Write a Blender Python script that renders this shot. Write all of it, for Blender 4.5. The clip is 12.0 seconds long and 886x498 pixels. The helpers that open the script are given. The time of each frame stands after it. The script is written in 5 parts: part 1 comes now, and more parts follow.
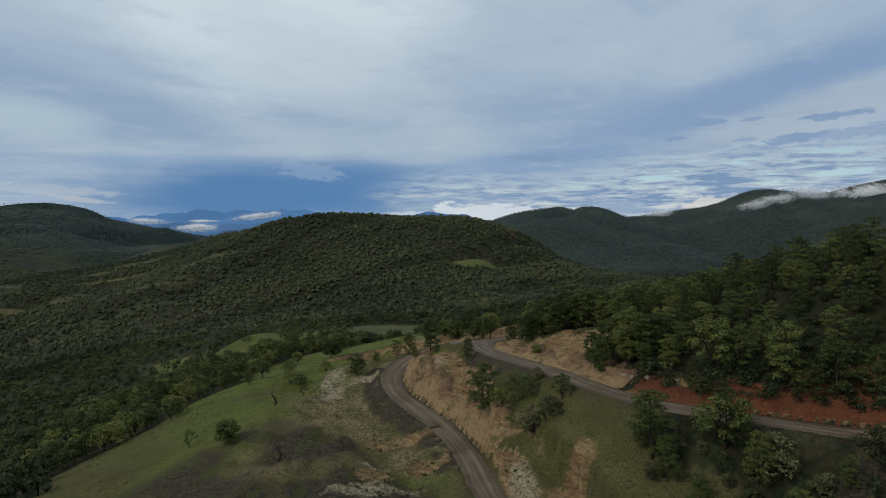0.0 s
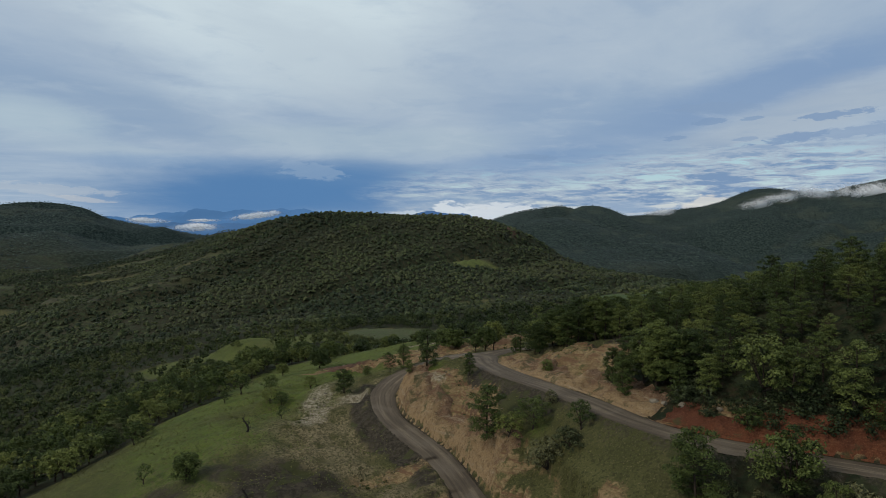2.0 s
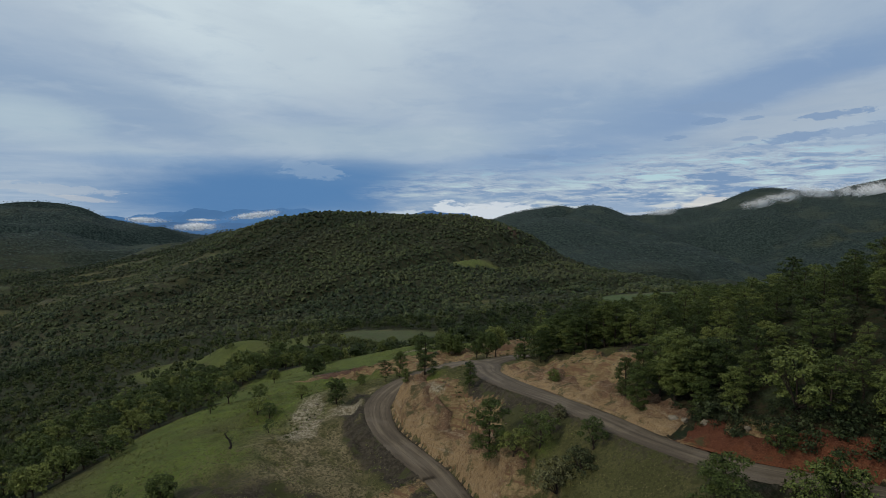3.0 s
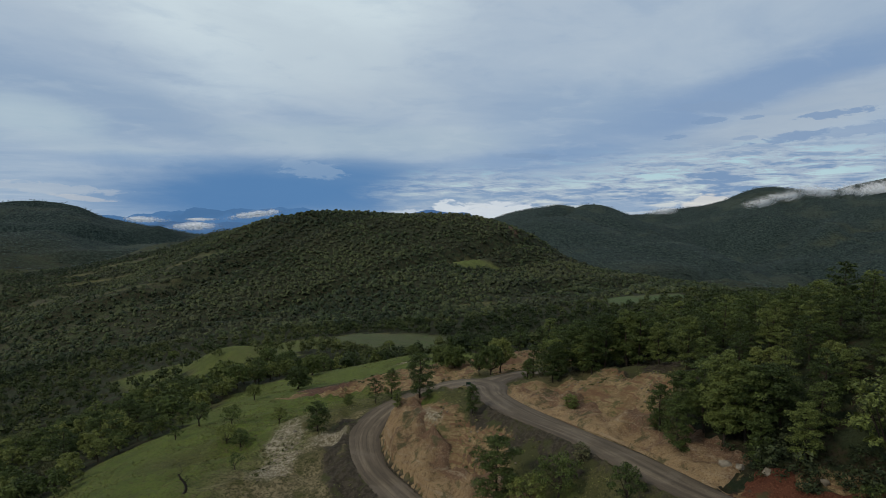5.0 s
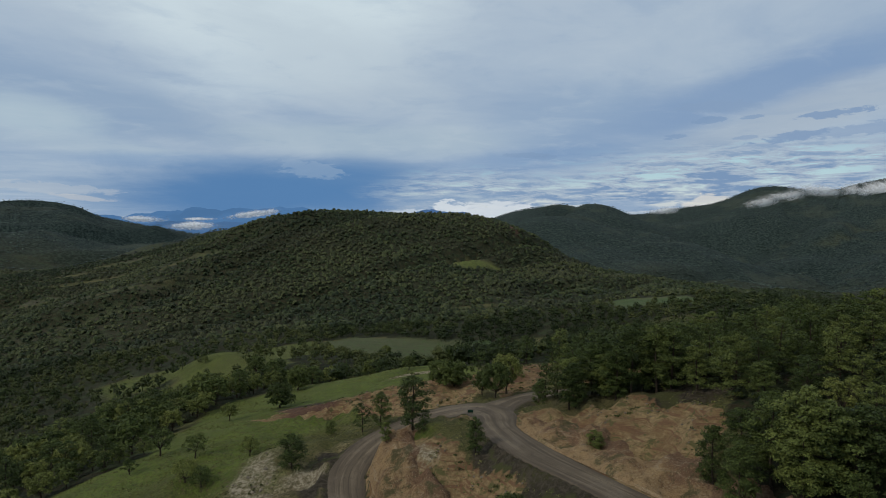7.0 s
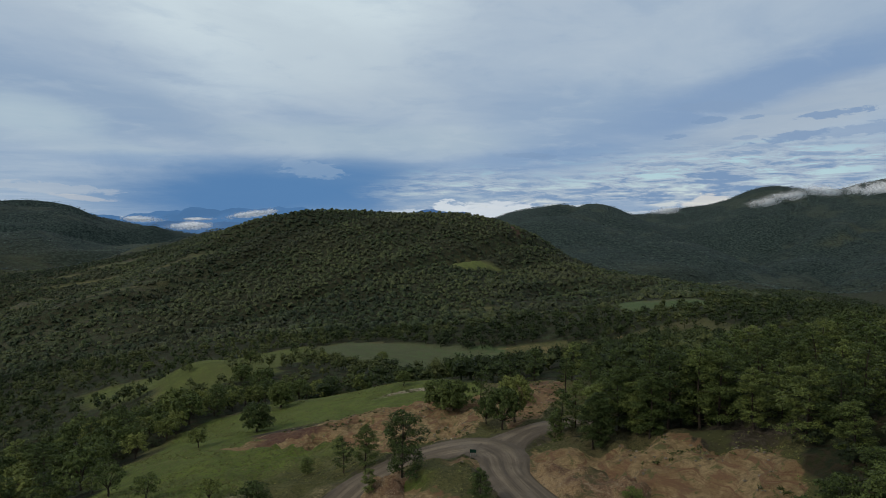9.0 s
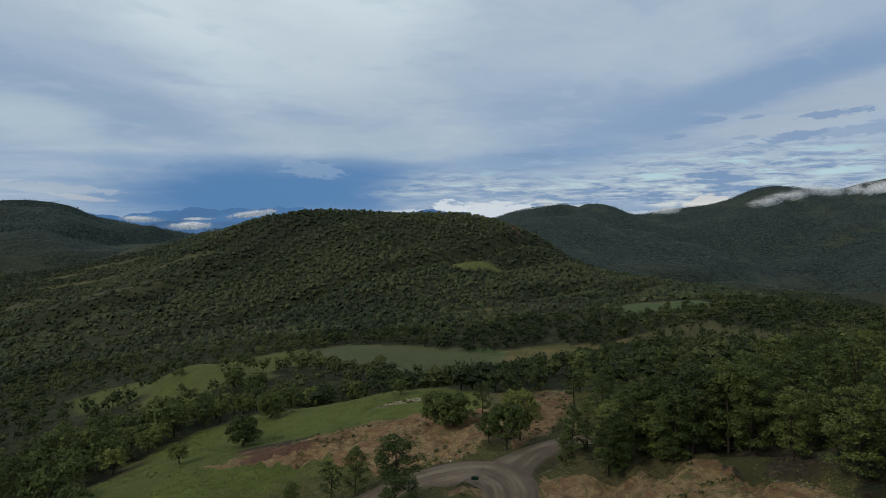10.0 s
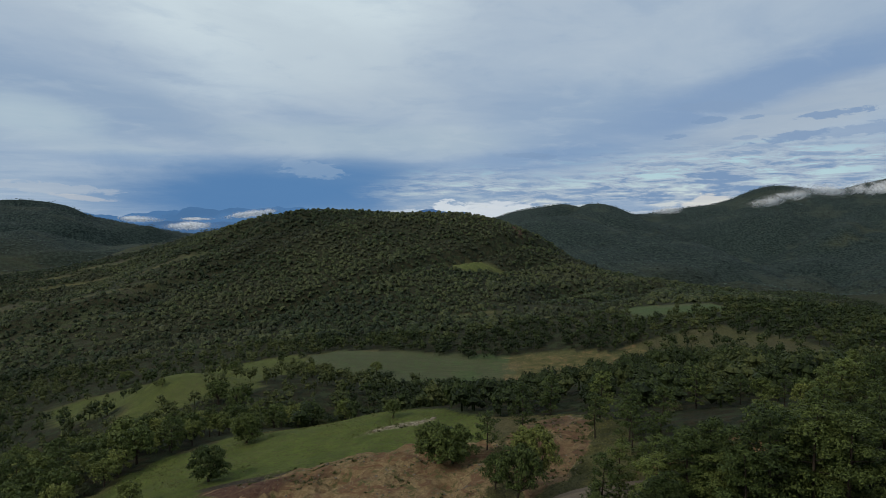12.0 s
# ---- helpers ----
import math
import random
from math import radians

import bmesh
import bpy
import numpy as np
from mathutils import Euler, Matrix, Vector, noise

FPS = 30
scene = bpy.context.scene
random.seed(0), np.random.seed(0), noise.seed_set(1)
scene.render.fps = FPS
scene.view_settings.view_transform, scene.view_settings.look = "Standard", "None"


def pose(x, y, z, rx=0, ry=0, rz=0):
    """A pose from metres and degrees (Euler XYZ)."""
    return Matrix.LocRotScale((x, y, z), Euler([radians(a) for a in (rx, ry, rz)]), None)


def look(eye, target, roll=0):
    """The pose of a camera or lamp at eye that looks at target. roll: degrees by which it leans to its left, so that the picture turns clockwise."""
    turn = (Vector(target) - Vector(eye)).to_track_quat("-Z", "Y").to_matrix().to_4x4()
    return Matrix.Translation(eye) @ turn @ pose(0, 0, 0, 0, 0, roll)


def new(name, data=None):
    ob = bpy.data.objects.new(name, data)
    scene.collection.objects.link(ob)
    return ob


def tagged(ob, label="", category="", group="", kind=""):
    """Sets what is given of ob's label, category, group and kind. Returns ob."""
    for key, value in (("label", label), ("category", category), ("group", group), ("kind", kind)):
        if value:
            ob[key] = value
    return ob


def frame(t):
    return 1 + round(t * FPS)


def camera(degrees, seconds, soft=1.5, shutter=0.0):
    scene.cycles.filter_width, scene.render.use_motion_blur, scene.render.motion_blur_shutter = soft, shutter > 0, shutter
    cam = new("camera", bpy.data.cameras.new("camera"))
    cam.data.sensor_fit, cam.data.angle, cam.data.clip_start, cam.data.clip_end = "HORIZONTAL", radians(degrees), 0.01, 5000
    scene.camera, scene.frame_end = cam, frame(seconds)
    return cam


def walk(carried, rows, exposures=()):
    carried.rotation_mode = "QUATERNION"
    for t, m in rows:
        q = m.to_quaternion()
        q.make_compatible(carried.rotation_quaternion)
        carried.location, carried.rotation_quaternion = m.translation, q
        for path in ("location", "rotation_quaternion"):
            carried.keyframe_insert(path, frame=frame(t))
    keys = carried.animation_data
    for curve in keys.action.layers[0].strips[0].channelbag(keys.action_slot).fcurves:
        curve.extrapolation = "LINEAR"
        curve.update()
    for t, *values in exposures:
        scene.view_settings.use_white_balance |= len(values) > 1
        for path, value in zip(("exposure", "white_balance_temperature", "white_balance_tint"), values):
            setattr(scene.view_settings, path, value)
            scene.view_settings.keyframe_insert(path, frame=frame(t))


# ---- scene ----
cam = camera(70, 12.0, soft=0.7)
# A level, straight flight along +y at ten metres a second.
PATH = [
    (t, (0, 10 * t, 34), (-0.0233, 10 * t + 1, 34 - 0.0362 - 0.0032 * min(t, 6) / 6), 0) for t in range(0, 13)
]
walk(cam, [(t, look(eye, target, roll)) for t, eye, target, roll in PATH])

# ---- light ----
SUN_TURN, SUN_HEIGHT = radians(-125), radians(38)  # azimuth from +y to the right, elevation


def node(tree, kind, **values):
    """A node with its inputs by name or, as i0, i1, by number; an input is a value or a socket."""
    made = tree.nodes.new(kind)
    for key, value in values.items():
        i = int(key[1:]) if key[0] == "i" and key[1:].isdigit() else key.replace("_", " ")
        if isinstance(value, bpy.types.NodeSocket):
            tree.links.new(value, made.inputs[i])
        else:
            made.inputs[i].default_value = value
    return made


def calc(tree, op, a, b=0.0, c=None, clamp=False):
    made = node(tree, "ShaderNodeMath", i0=a, i1=b)
    made.operation, made.use_clamp = op, clamp
    if c is not None:
        if isinstance(c, bpy.types.NodeSocket):
            tree.links.new(c, made.inputs[2])
        else:
            made.inputs[2].default_value = c
    return made.outputs[0]


def step_up(tree, v, lo, hi, smooth=True):
    if lo > hi:
        return calc(tree, "SUBTRACT", 1.0, step_up(tree, v, hi, lo, smooth))
    made = node(tree, "ShaderNodeMapRange", i0=v, i1=lo, i2=hi)
    made.interpolation_type = "SMOOTHSTEP" if smooth else "LINEAR"
    return made.outputs[0]


def mixed(tree, fac, a, b, how="MIX"):
    made = tree.nodes.new("ShaderNodeMix")
    made.data_type, made.blend_type, made.clamp_factor = "RGBA", how, True
    for sock, value in ((made.inputs[0], fac), (made.inputs[6], a), (made.inputs[7], b)):
        if isinstance(value, bpy.types.NodeSocket):
            tree.links.new(value, sock)
        else:
            sock.default_value = value if sock == made.inputs[0] else (*value, 1)
    return made.outputs[2]


def noise_of(tree, vec, scale, detail=4, rough=0.55, distortion=0.0, kind="Fac"):
    made = node(tree, "ShaderNodeTexNoise", Scale=scale, Detail=detail, Roughness=rough, Distortion=distortion)
    if vec is not None:
        tree.links.new(vec, made.inputs["Vector"])
    return made.outputs[kind]


def build_sky():
    world = bpy.data.worlds.new("sky")
    scene.world = world
    world.use_nodes = True
    tree = world.node_tree
    tree.nodes.clear()
    clear = node(tree, "ShaderNodeTexSky")
    clear.sky_type, clear.sun_disc, clear.sun_elevation, clear.sun_rotation = "NISHITA", False, SUN_HEIGHT, SUN_TURN
    way = node(tree, "ShaderNodeTexCoord").outputs["Generated"]
    x, y, z = node(tree, "ShaderNodeSeparateXYZ", i0=way).outputs
    az = calc(tree, "ARCTAN2", x, y)
    el = calc(tree, "ARCSINE", z)
    # Flat cloud layers seen in perspective, and a sheet of angles for the banks near the horizon.
    up = calc(tree, "ADD", calc(tree, "MAXIMUM", z, 0.0), 0.07)
    deck = node(tree, "ShaderNodeCombineXYZ", i0=calc(tree, "DIVIDE", x, up), i1=calc(tree, "DIVIDE", y, up), i2=0.3).outputs[0]
    sheet = node(tree, "ShaderNodeCombineXYZ", i0=az, i1=calc(tree, "MULTIPLY", el, 3.2), i2=2.7).outputs[0]
    edge = noise_of(tree, sheet, 4.5, 8, 0.62, 0.5)
    ragged = noise_of(tree, sheet, 42.0, 8, 0.64, 0.5)

    def bank(az0, el0, wide, high, tilt, rag, small=False):
        """A soft cloud bank about (az0, el0), leaning by tilt, with a ragged edge."""
        a = calc(tree, "SUBTRACT", az, az0)
        e = calc(tree, "DIVIDE", calc(tree, "SUBTRACT", calc(tree, "SUBTRACT", el, el0), calc(tree, "MULTIPLY", a, tilt)), high)
        a = calc(tree, "DIVIDE", a, wide)
        far = calc(tree, "SQRT", calc(tree, "ADD", calc(tree, "MULTIPLY", a, a), calc(tree, "MULTIPLY", e, e)))
        far = calc(tree, "ADD", far, calc(tree, "MULTIPLY", calc(tree, "SUBTRACT", ragged if small else edge, 0.5), 3.0 * rag))
        return step_up(tree, far, 1.15 if small else 1.35, 0.75 if small else 0.35)

    broad = noise_of(tree, deck, 0.55, 8, 0.58, 0.5)
    fine = noise_of(tree, deck, 2.4, 8, 0.6, 0.4)
    cloud = mixed(tree, step_up(tree, el, 0.02, 0.34), (0.32, 0.435, 0.585), (0.42, 0.52, 0.635))
    cloud = mixed(tree, calc(tree, "MULTIPLY", step_up(tree, broad, 0.42, 0.66), 0.55), cloud, (0.50, 0.59, 0.68))
    cloud = mixed(tree, calc(tree, "MULTIPLY", step_up(tree, broad, 0.50, 0.30), 0.5), cloud, (0.26, 0.37, 0.54))
    cloud = mixed(tree, step_up(tree, el, 0.36, 0.75), cloud, (0.54, 0.60, 0.66))
    # Lighter and darker bands of the deck: place, size, lean, raggedness, amount, colour.
    banks = (
        (-0.287, 0.322, 0.271, 0.1285, 0.00, 0.35, 0.85, (0.66, 0.77, 0.82)),
        (-0.151, 0.216, 0.227, 0.0794, -0.35, 0.50, 0.55, (0.47, 0.565, 0.655)),
        (-0.519, 0.161, 0.222, 0.0465, -0.22, 0.50, 0.75, (0.27, 0.385, 0.545)),
        (-0.596, 0.142, 0.079, 0.0266, -0.10, 0.60, 0.70, (0.46, 0.58, 0.66)),
        (-0.519, 0.106, 0.162, 0.0140, -0.08, 0.70, 0.60, (0.42, 0.53, 0.63)),
        (-0.427, 0.092, 0.148, 0.0114, 0.02, 0.60, 0.60, (0.25, 0.38, 0.57)),
        (0.435, 0.187, 0.308, 0.0421, 0.24, 0.45, 0.80, (0.215, 0.335, 0.535)),
        (0.168, 0.161, 0.139, 0.0528, 0.10, 0.50, 0.50, (0.27, 0.39, 0.56)),
        (0.499, 0.151, 0.179, 0.0314, 0.22, 0.50, 0.70, (0.4, 0.485, 0.585)),
        (-0.151, 0.131, 0.201, 0.0300, 0.00, 0.50, 0.60, (0.42, 0.53, 0.62)),
        (0.133, 0.096, 0.175, 0.0195, 0.05, 0.60, 0.60, (0.2, 0.33, 0.54)),
    )
    for az0, el0, wide, high, tilt, rag, amount, colour in banks:
        cloud = mixed(tree, calc(tree, "MULTIPLY", bank(az0, el0, wide, high, tilt, rag, False), amount), cloud, colour)
    cloud = mixed(tree, calc(tree, "MULTIPLY", step_up(tree, fine, 0.50, 0.72), 0.22), cloud, (0.52, 0.61, 0.69))
    cloud = mixed(tree, calc(tree, "MULTIPLY", step_up(tree, fine, 0.48, 0.30), 0.22), cloud, (0.24, 0.36, 0.54))
    # The storm under it, deep blue with rain.
    banks = (
        (-0.311, 0.046, 0.235, 0.0527, 0.02, 0.28, 0.97, (0.092, 0.222, 0.445)),
        (-0.151, 0.087, 0.122, 0.0141, 0.00, 0.50, 0.50, (0.14, 0.27, 0.48)),
        (-0.170, 0.055, 0.120, 0.0450, 0.00, 0.30, 0.80, (0.1, 0.232, 0.455)),
    )
    for az0, el0, wide, high, tilt, rag, amount, colour in banks:
        cloud = mixed(tree, calc(tree, "MULTIPLY", bank(az0, el0, wide, high, tilt, rag, False), amount), cloud, colour)
    # Wisps before the storm and on the left.
    banks = (
        (-0.228, 0.084, 0.051, 0.0122, -0.15, 0.90, 0.50, (0.3, 0.42, 0.58)),
        (-0.578, 0.048, 0.075, 0.0075, -0.05, 0.90, 0.42, (0.5, 0.56, 0.62)),
        (-0.539, 0.036, 0.039, 0.0038, -0.10, 0.70, 0.50, (0.56, 0.58, 0.6)),
    )
    for az0, el0, wide, high, tilt, rag, amount, colour in banks:
        cloud = mixed(tree, calc(tree, "MULTIPLY", bank(az0, el0, wide, high, tilt, rag, True), amount), cloud, colour)
    # The breaks low on the right: pale turquoise air and cream light behind flat dark cloudlets.
    air = mixed(tree, step_up(tree, el, 0.015, 0.085), (0.70, 0.72, 0.72), (0.42, 0.64, 0.72))
    blue_air = node(tree, "ShaderNodeVectorMath", i0=clear.outputs[0], i3=0.12)
    blue_air.operation = "SCALE"
    air = mixed(tree, 0.12, air, blue_air.outputs[0])
    flat = node(tree, "ShaderNodeMapping", i0=way, i3=(17.0, 17.0, 120.0)).outputs[0]
    lets = noise_of(tree, flat, 1.0, 8, 0.66, 0.3)
    air = mixed(tree, step_up(tree, lets, 0.38, 0.50), air, (0.40, 0.49, 0.60))
    air = mixed(tree, step_up(tree, lets, 0.48, 0.60), air, (0.205, 0.32, 0.505))
    openings = (
        (0.382, 0.061, 0.323, 0.0514, 0.06, 0.40, 1.00),
        (0.045, 0.048, 0.151, 0.0357, 0.00, 0.50, 0.75),
    )
    for az0, el0, wide, high, tilt, rag, amount in openings:
        cloud = mixed(tree, calc(tree, "MULTIPLY", bank(az0, el0, wide, high, tilt, rag), amount), cloud, air)
    # Single dark cloudlets.
    banks = (
        (0.533, 0.147, 0.046, 0.0046, 0.03, 1.10, 0.75, (0.2, 0.315, 0.51)),
        (0.375, 0.149, 0.022, 0.0042, 0.02, 1.10, 0.70, (0.22, 0.335, 0.52)),
        (0.325, 0.128, 0.016, 0.0036, 0.02, 1.00, 0.65, (0.22, 0.335, 0.52)),
        (0.430, 0.150, 0.014, 0.0030, 0.05, 1.00, 0.65, (0.22, 0.335, 0.52)),
        (0.420, 0.122, 0.018, 0.0032, 0.04, 1.00, 0.55, (0.24, 0.35, 0.53)),
        (0.135, 0.103, 0.020, 0.0034, 0.02, 1.00, 0.60, (0.22, 0.335, 0.52)),
        (0.481, 0.120, 0.039, 0.0071, 0.10, 1.00, 0.70, (0.2, 0.315, 0.51)),
        (0.382, 0.167, 0.046, 0.0083, -0.05, 0.80, 0.50, (0.25, 0.36, 0.53)),
        (0.107, 0.107, 0.035, 0.0044, 0.00, 0.60, 0.50, (0.22, 0.33, 0.5)),
        (0.539, 0.123, 0.085, 0.0077, 0.08, 1.00, 0.60, (0.24, 0.35, 0.53)),
        (-0.009, 0.038, 0.098, 0.0107, 0.03, 0.70, 0.50, (0.26, 0.38, 0.55)),
    )
    for az0, el0, wide, high, tilt, rag, amount, colour in banks:
        cloud = mixed(tree, calc(tree, "MULTIPLY", bank(az0, el0, wide, high, tilt, rag, True), amount), cloud, colour)
    # White cumulus and fog along the horizon.
    banks = (
        (0.062, 0.020, 0.064, 0.0151, 0.00, 0.75, 0.92, (0.66, 0.72, 0.78)),
        (-0.013, 0.021, 0.030, 0.0152, 0.00, 0.90, 0.90, (0.68, 0.74, 0.79)),
        (-0.061, 0.015, 0.053, 0.0089, 0.00, 0.70, 0.85, (0.55, 0.63, 0.71)),
        (0.374, 0.031, 0.039, 0.0116, 0.10, 0.70, 0.70, (0.78, 0.76, 0.7)),
        (-0.405, -0.007, 0.039, 0.0090, 0.00, 0.70, 0.95, (0.66, 0.72, 0.78)),
        (-0.474, 0.006, 0.032, 0.0056, 0.00, 0.80, 0.85, (0.48, 0.57, 0.67)),
        (-0.311, 0.011, 0.057, 0.0068, 0.05, 0.80, 0.80, (0.46, 0.56, 0.67)),
        (-0.359, 0.005, 0.047, 0.0033, 0.00, 0.70, 0.60, (0.4, 0.52, 0.65)),
        (0.245, 0.027, 0.050, 0.0121, 0.00, 0.70, 0.60, (0.34, 0.45, 0.6)),
    )
    for az0, el0, wide, high, tilt, rag, amount, colour in banks:
        cloud = mixed(tree, calc(tree, "MULTIPLY", bank(az0, el0, wide, high, tilt, rag, True), amount), cloud, colour)
    cloud = mixed(tree, step_up(tree, el, -0.03, -0.12), cloud, (0.06, 0.07, 0.06))
    tree.links.new(node(tree, "ShaderNodeBackground", Color=cloud, Strength=1.0).outputs[0], node(tree, "ShaderNodeOutputWorld").inputs[0])


build_sky()
sun = new("sun", bpy.data.lights.new("sun", "SUN"))
sun.data.energy, sun.data.angle, sun.data.color = 1.5, radians(10), (1.0, 0.92, 0.79)
sun.matrix_world = look((0, 0, 400), (-400 * math.sin(SUN_TURN) * math.cos(SUN_HEIGHT), -400 * math.cos(SUN_TURN) * math.cos(SUN_HEIGHT), 400 - 400 * math.sin(SUN_HEIGHT)))
scene.view_settings.exposure = -0.10

# ---- materials ----


def material(name, rough=0.9, translucent=0.0):
    mat = bpy.data.materials.new(name)
    mat.use_nodes = True
    tree = mat.node_tree
    bsdf = tree.nodes["Principled BSDF"]
    bsdf.inputs["Roughness"].default_value = rough
    bsdf.inputs["Specular IOR Level"].default_value = 0.15
    return mat, tree, bsdf


def relief(tree, bsdf, height, strength, distance):
    made = node(tree, "ShaderNodeBump", Height=height, Strength=strength, Distance=distance)
    tree.links.new(made.outputs[0], bsdf.inputs["Normal"])


def place_of(tree):
    return node(tree, "ShaderNodeNewGeometry").outputs["Position"]


def layer(tree, name):
    made = node(tree, "ShaderNodeAttribute")
    made.attribute_name = name
    return made.outputs["Fac"]


def ground_material():
    mat, tree, bsdf = material("ground_cover", 0.95)
    at = place_of(tree)
    big, mid, small = noise_of(tree, at, 0.03, 6), noise_of(tree, at, 0.16, 7, 0.62, 0.4), noise_of(tree, at, 1.3, 8, 0.72, 0.25)
    tiny = noise_of(tree, at, 7.0, 6, 0.8)
    bed = noise_of(tree, node(tree, "ShaderNodeMapping", i0=at, i3=(0.10, 0.10, 1.6)).outputs[0], 1.0, 6, 0.65, 0.6)
    speck = noise_of(tree, at, 1.9, 4, 0.7)
    grass = mixed(tree, step_up(tree, mid, 0.35, 0.65), (0.064, 0.064, 0.024), (0.098, 0.096, 0.038))
    grass = mixed(tree, step_up(tree, big, 0.46, 0.62), grass, (0.102, 0.088, 0.046))
    grass = mixed(tree, calc(tree, "MULTIPLY", step_up(tree, small, 0.50, 0.66), 0.6), grass, (0.050, 0.048, 0.022))
    grass = mixed(tree, calc(tree, "MULTIPLY", step_up(tree, speck, 0.52, 0.58), 0.8), grass, (0.040, 0.041, 0.018))
    grass = mixed(tree, calc(tree, "MULTIPLY", step_up(tree, tiny, 0.50, 0.60), 0.6), grass, (0.036, 0.037, 0.016))
    grass = mixed(tree, step_up(tree, noise_of(tree, at, 3.1, 5, 0.8), 0.55, 0.66), grass, (0.160, 0.140, 0.070))
    dry = mixed(tree, step_up(tree, small, 0.42, 0.58), (0.120, 0.098, 0.058), (0.225, 0.182, 0.112))
    dry = mixed(tree, step_up(tree, speck, 0.51, 0.57), dry, (0.064, 0.058, 0.030))
    grass = mixed(tree, calc(tree, "MULTIPLY", step_up(tree, layer(tree, "dry"), 0.1, 0.6), step_up(tree, mid, 0.34, 0.50)), grass, dry)
    lush = mixed(tree, step_up(tree, mid, 0.35, 0.68), (0.074, 0.100, 0.021), (0.108, 0.138, 0.029))
    lush = mixed(tree, step_up(tree, speck, 0.53, 0.60), lush, (0.060, 0.080, 0.022))
    lush = mixed(tree, step_up(tree, tiny, 0.50, 0.62), lush, (0.050, 0.070, 0.018))
    cover = mixed(tree, calc(tree, "MULTIPLY", layer(tree, "lush"), step_up(tree, small, 0.34, 0.56)), grass, lush)
    cover = mixed(tree, 1.0, cover, (1.14, 1.14, 1.02), "MULTIPLY")
    # Wood floor: brown litter, with the understory's shade put into its colour.
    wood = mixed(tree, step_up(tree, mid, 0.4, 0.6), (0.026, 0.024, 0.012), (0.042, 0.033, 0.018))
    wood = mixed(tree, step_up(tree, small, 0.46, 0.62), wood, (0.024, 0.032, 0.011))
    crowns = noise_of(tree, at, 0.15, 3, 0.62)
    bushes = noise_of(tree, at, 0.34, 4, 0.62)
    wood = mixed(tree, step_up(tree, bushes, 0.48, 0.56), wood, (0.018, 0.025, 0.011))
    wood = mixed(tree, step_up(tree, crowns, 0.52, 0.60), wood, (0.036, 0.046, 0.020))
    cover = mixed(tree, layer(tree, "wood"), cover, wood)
    # Cover of the far hills, with distance haze put into its bluish tones.
    scrub = mixed(tree, step_up(tree, crowns, 0.40, 0.62), (0.012, 0.022, 0.020), (0.042, 0.062, 0.052))
    scrub = mixed(tree, calc(tree, "MULTIPLY", step_up(tree, noise_of(tree, at, 0.0045, 7, 0.6), 0.54, 0.62), 0.5), scrub, (0.058, 0.070, 0.050))
    cover = mixed(tree, layer(tree, "scrub"), cover, scrub)
    tan = mixed(tree, step_up(tree, noise_of(tree, at, 0.05, 6, 0.7), 0.42, 0.58), (0.056, 0.050, 0.034), (0.070, 0.086, 0.036))
    tan = mixed(tree, step_up(tree, bushes, 0.50, 0.58), tan, (0.040, 0.046, 0.022))
    cover = mixed(tree, layer(tree, "heath"), cover, tan)
    east = node(tree, "ShaderNodeSeparateXYZ", i0=at).outputs[0]
    field = mixed(tree, step_up(tree, calc(tree, "ADD", east, calc(tree, "MULTIPLY", mid, 6.0)), -1.0, 1.0), (0.078, 0.082, 0.042), (0.064, 0.098, 0.036))
    field = mixed(tree, step_up(tree, big, 0.44, 0.58), field, (0.088, 0.092, 0.046))
    rows = noise_of(tree, node(tree, "ShaderNodeMapping", i0=at, i2=(0, 0, 0.5), i3=(0.06, 0.75, 0.3)).outputs[0], 1.0, 4, 0.6, 0.3)
    field = mixed(tree, calc(tree, "MULTIPLY", step_up(tree, rows, 0.46, 0.58), 0.55), field, (0.052, 0.062, 0.030))
    field = mixed(tree, calc(tree, "MULTIPLY", step_up(tree, mid, 0.50, 0.62), 0.6), field, (0.076, 0.108, 0.040))
    field = mixed(tree, calc(tree, "MULTIPLY", step_up(tree, noise_of(tree, at, 0.55, 6, 0.7), 0.47, 0.58), 0.6), field, (0.058, 0.082, 0.030))
    cover = mixed(tree, layer(tree, "field"), cover, field)
    soil = mixed(tree, step_up(tree, small, 0.36, 0.62), (0.128, 0.092, 0.052), (0.245, 0.180, 0.100))
    soil = mixed(tree, calc(tree, "MULTIPLY", step_up(tree, mid, 0.46, 0.60), 0.62), soil, (0.128, 0.078, 0.042))
    soil = mixed(tree, step_up(tree, bed, 0.48, 0.60), soil, (0.125, 0.072, 0.044))
    soil = mixed(tree, calc(tree, "MULTIPLY", step_up(tree, bed, 0.62, 0.72), 0.35), soil, (0.27, 0.22, 0.15))
    soil = mixed(tree, calc(tree, "MULTIPLY", step_up(tree, tiny, 0.52, 0.62), 0.6), soil, (0.080, 0.055, 0.036))
    weeds = mixed(tree, step_up(tree, tiny, 0.4, 0.6), (0.060, 0.062, 0.024), (0.100, 0.092, 0.044))
    soil = mixed(tree, step_up(tree, noise_of(tree, at, 0.5, 7, 0.7, 0.5), 0.53, 0.62), soil, weeds)
    dark = mixed(tree, step_up(tree, small, 0.42, 0.60), (0.033, 0.028, 0.020), (0.076, 0.062, 0.043))
    dark = mixed(tree, step_up(tree, mid, 0.52, 0.60), dark, (0.060, 0.062, 0.024))
    pale = mixed(tree, step_up(tree, small, 0.34, 0.60), (0.135, 0.112, 0.076), (0.27, 0.242, 0.195))
    pale = mixed(tree, calc(tree, "MULTIPLY", step_up(tree, speck, 0.49, 0.58), 0.75), pale, (0.092, 0.082, 0.050))
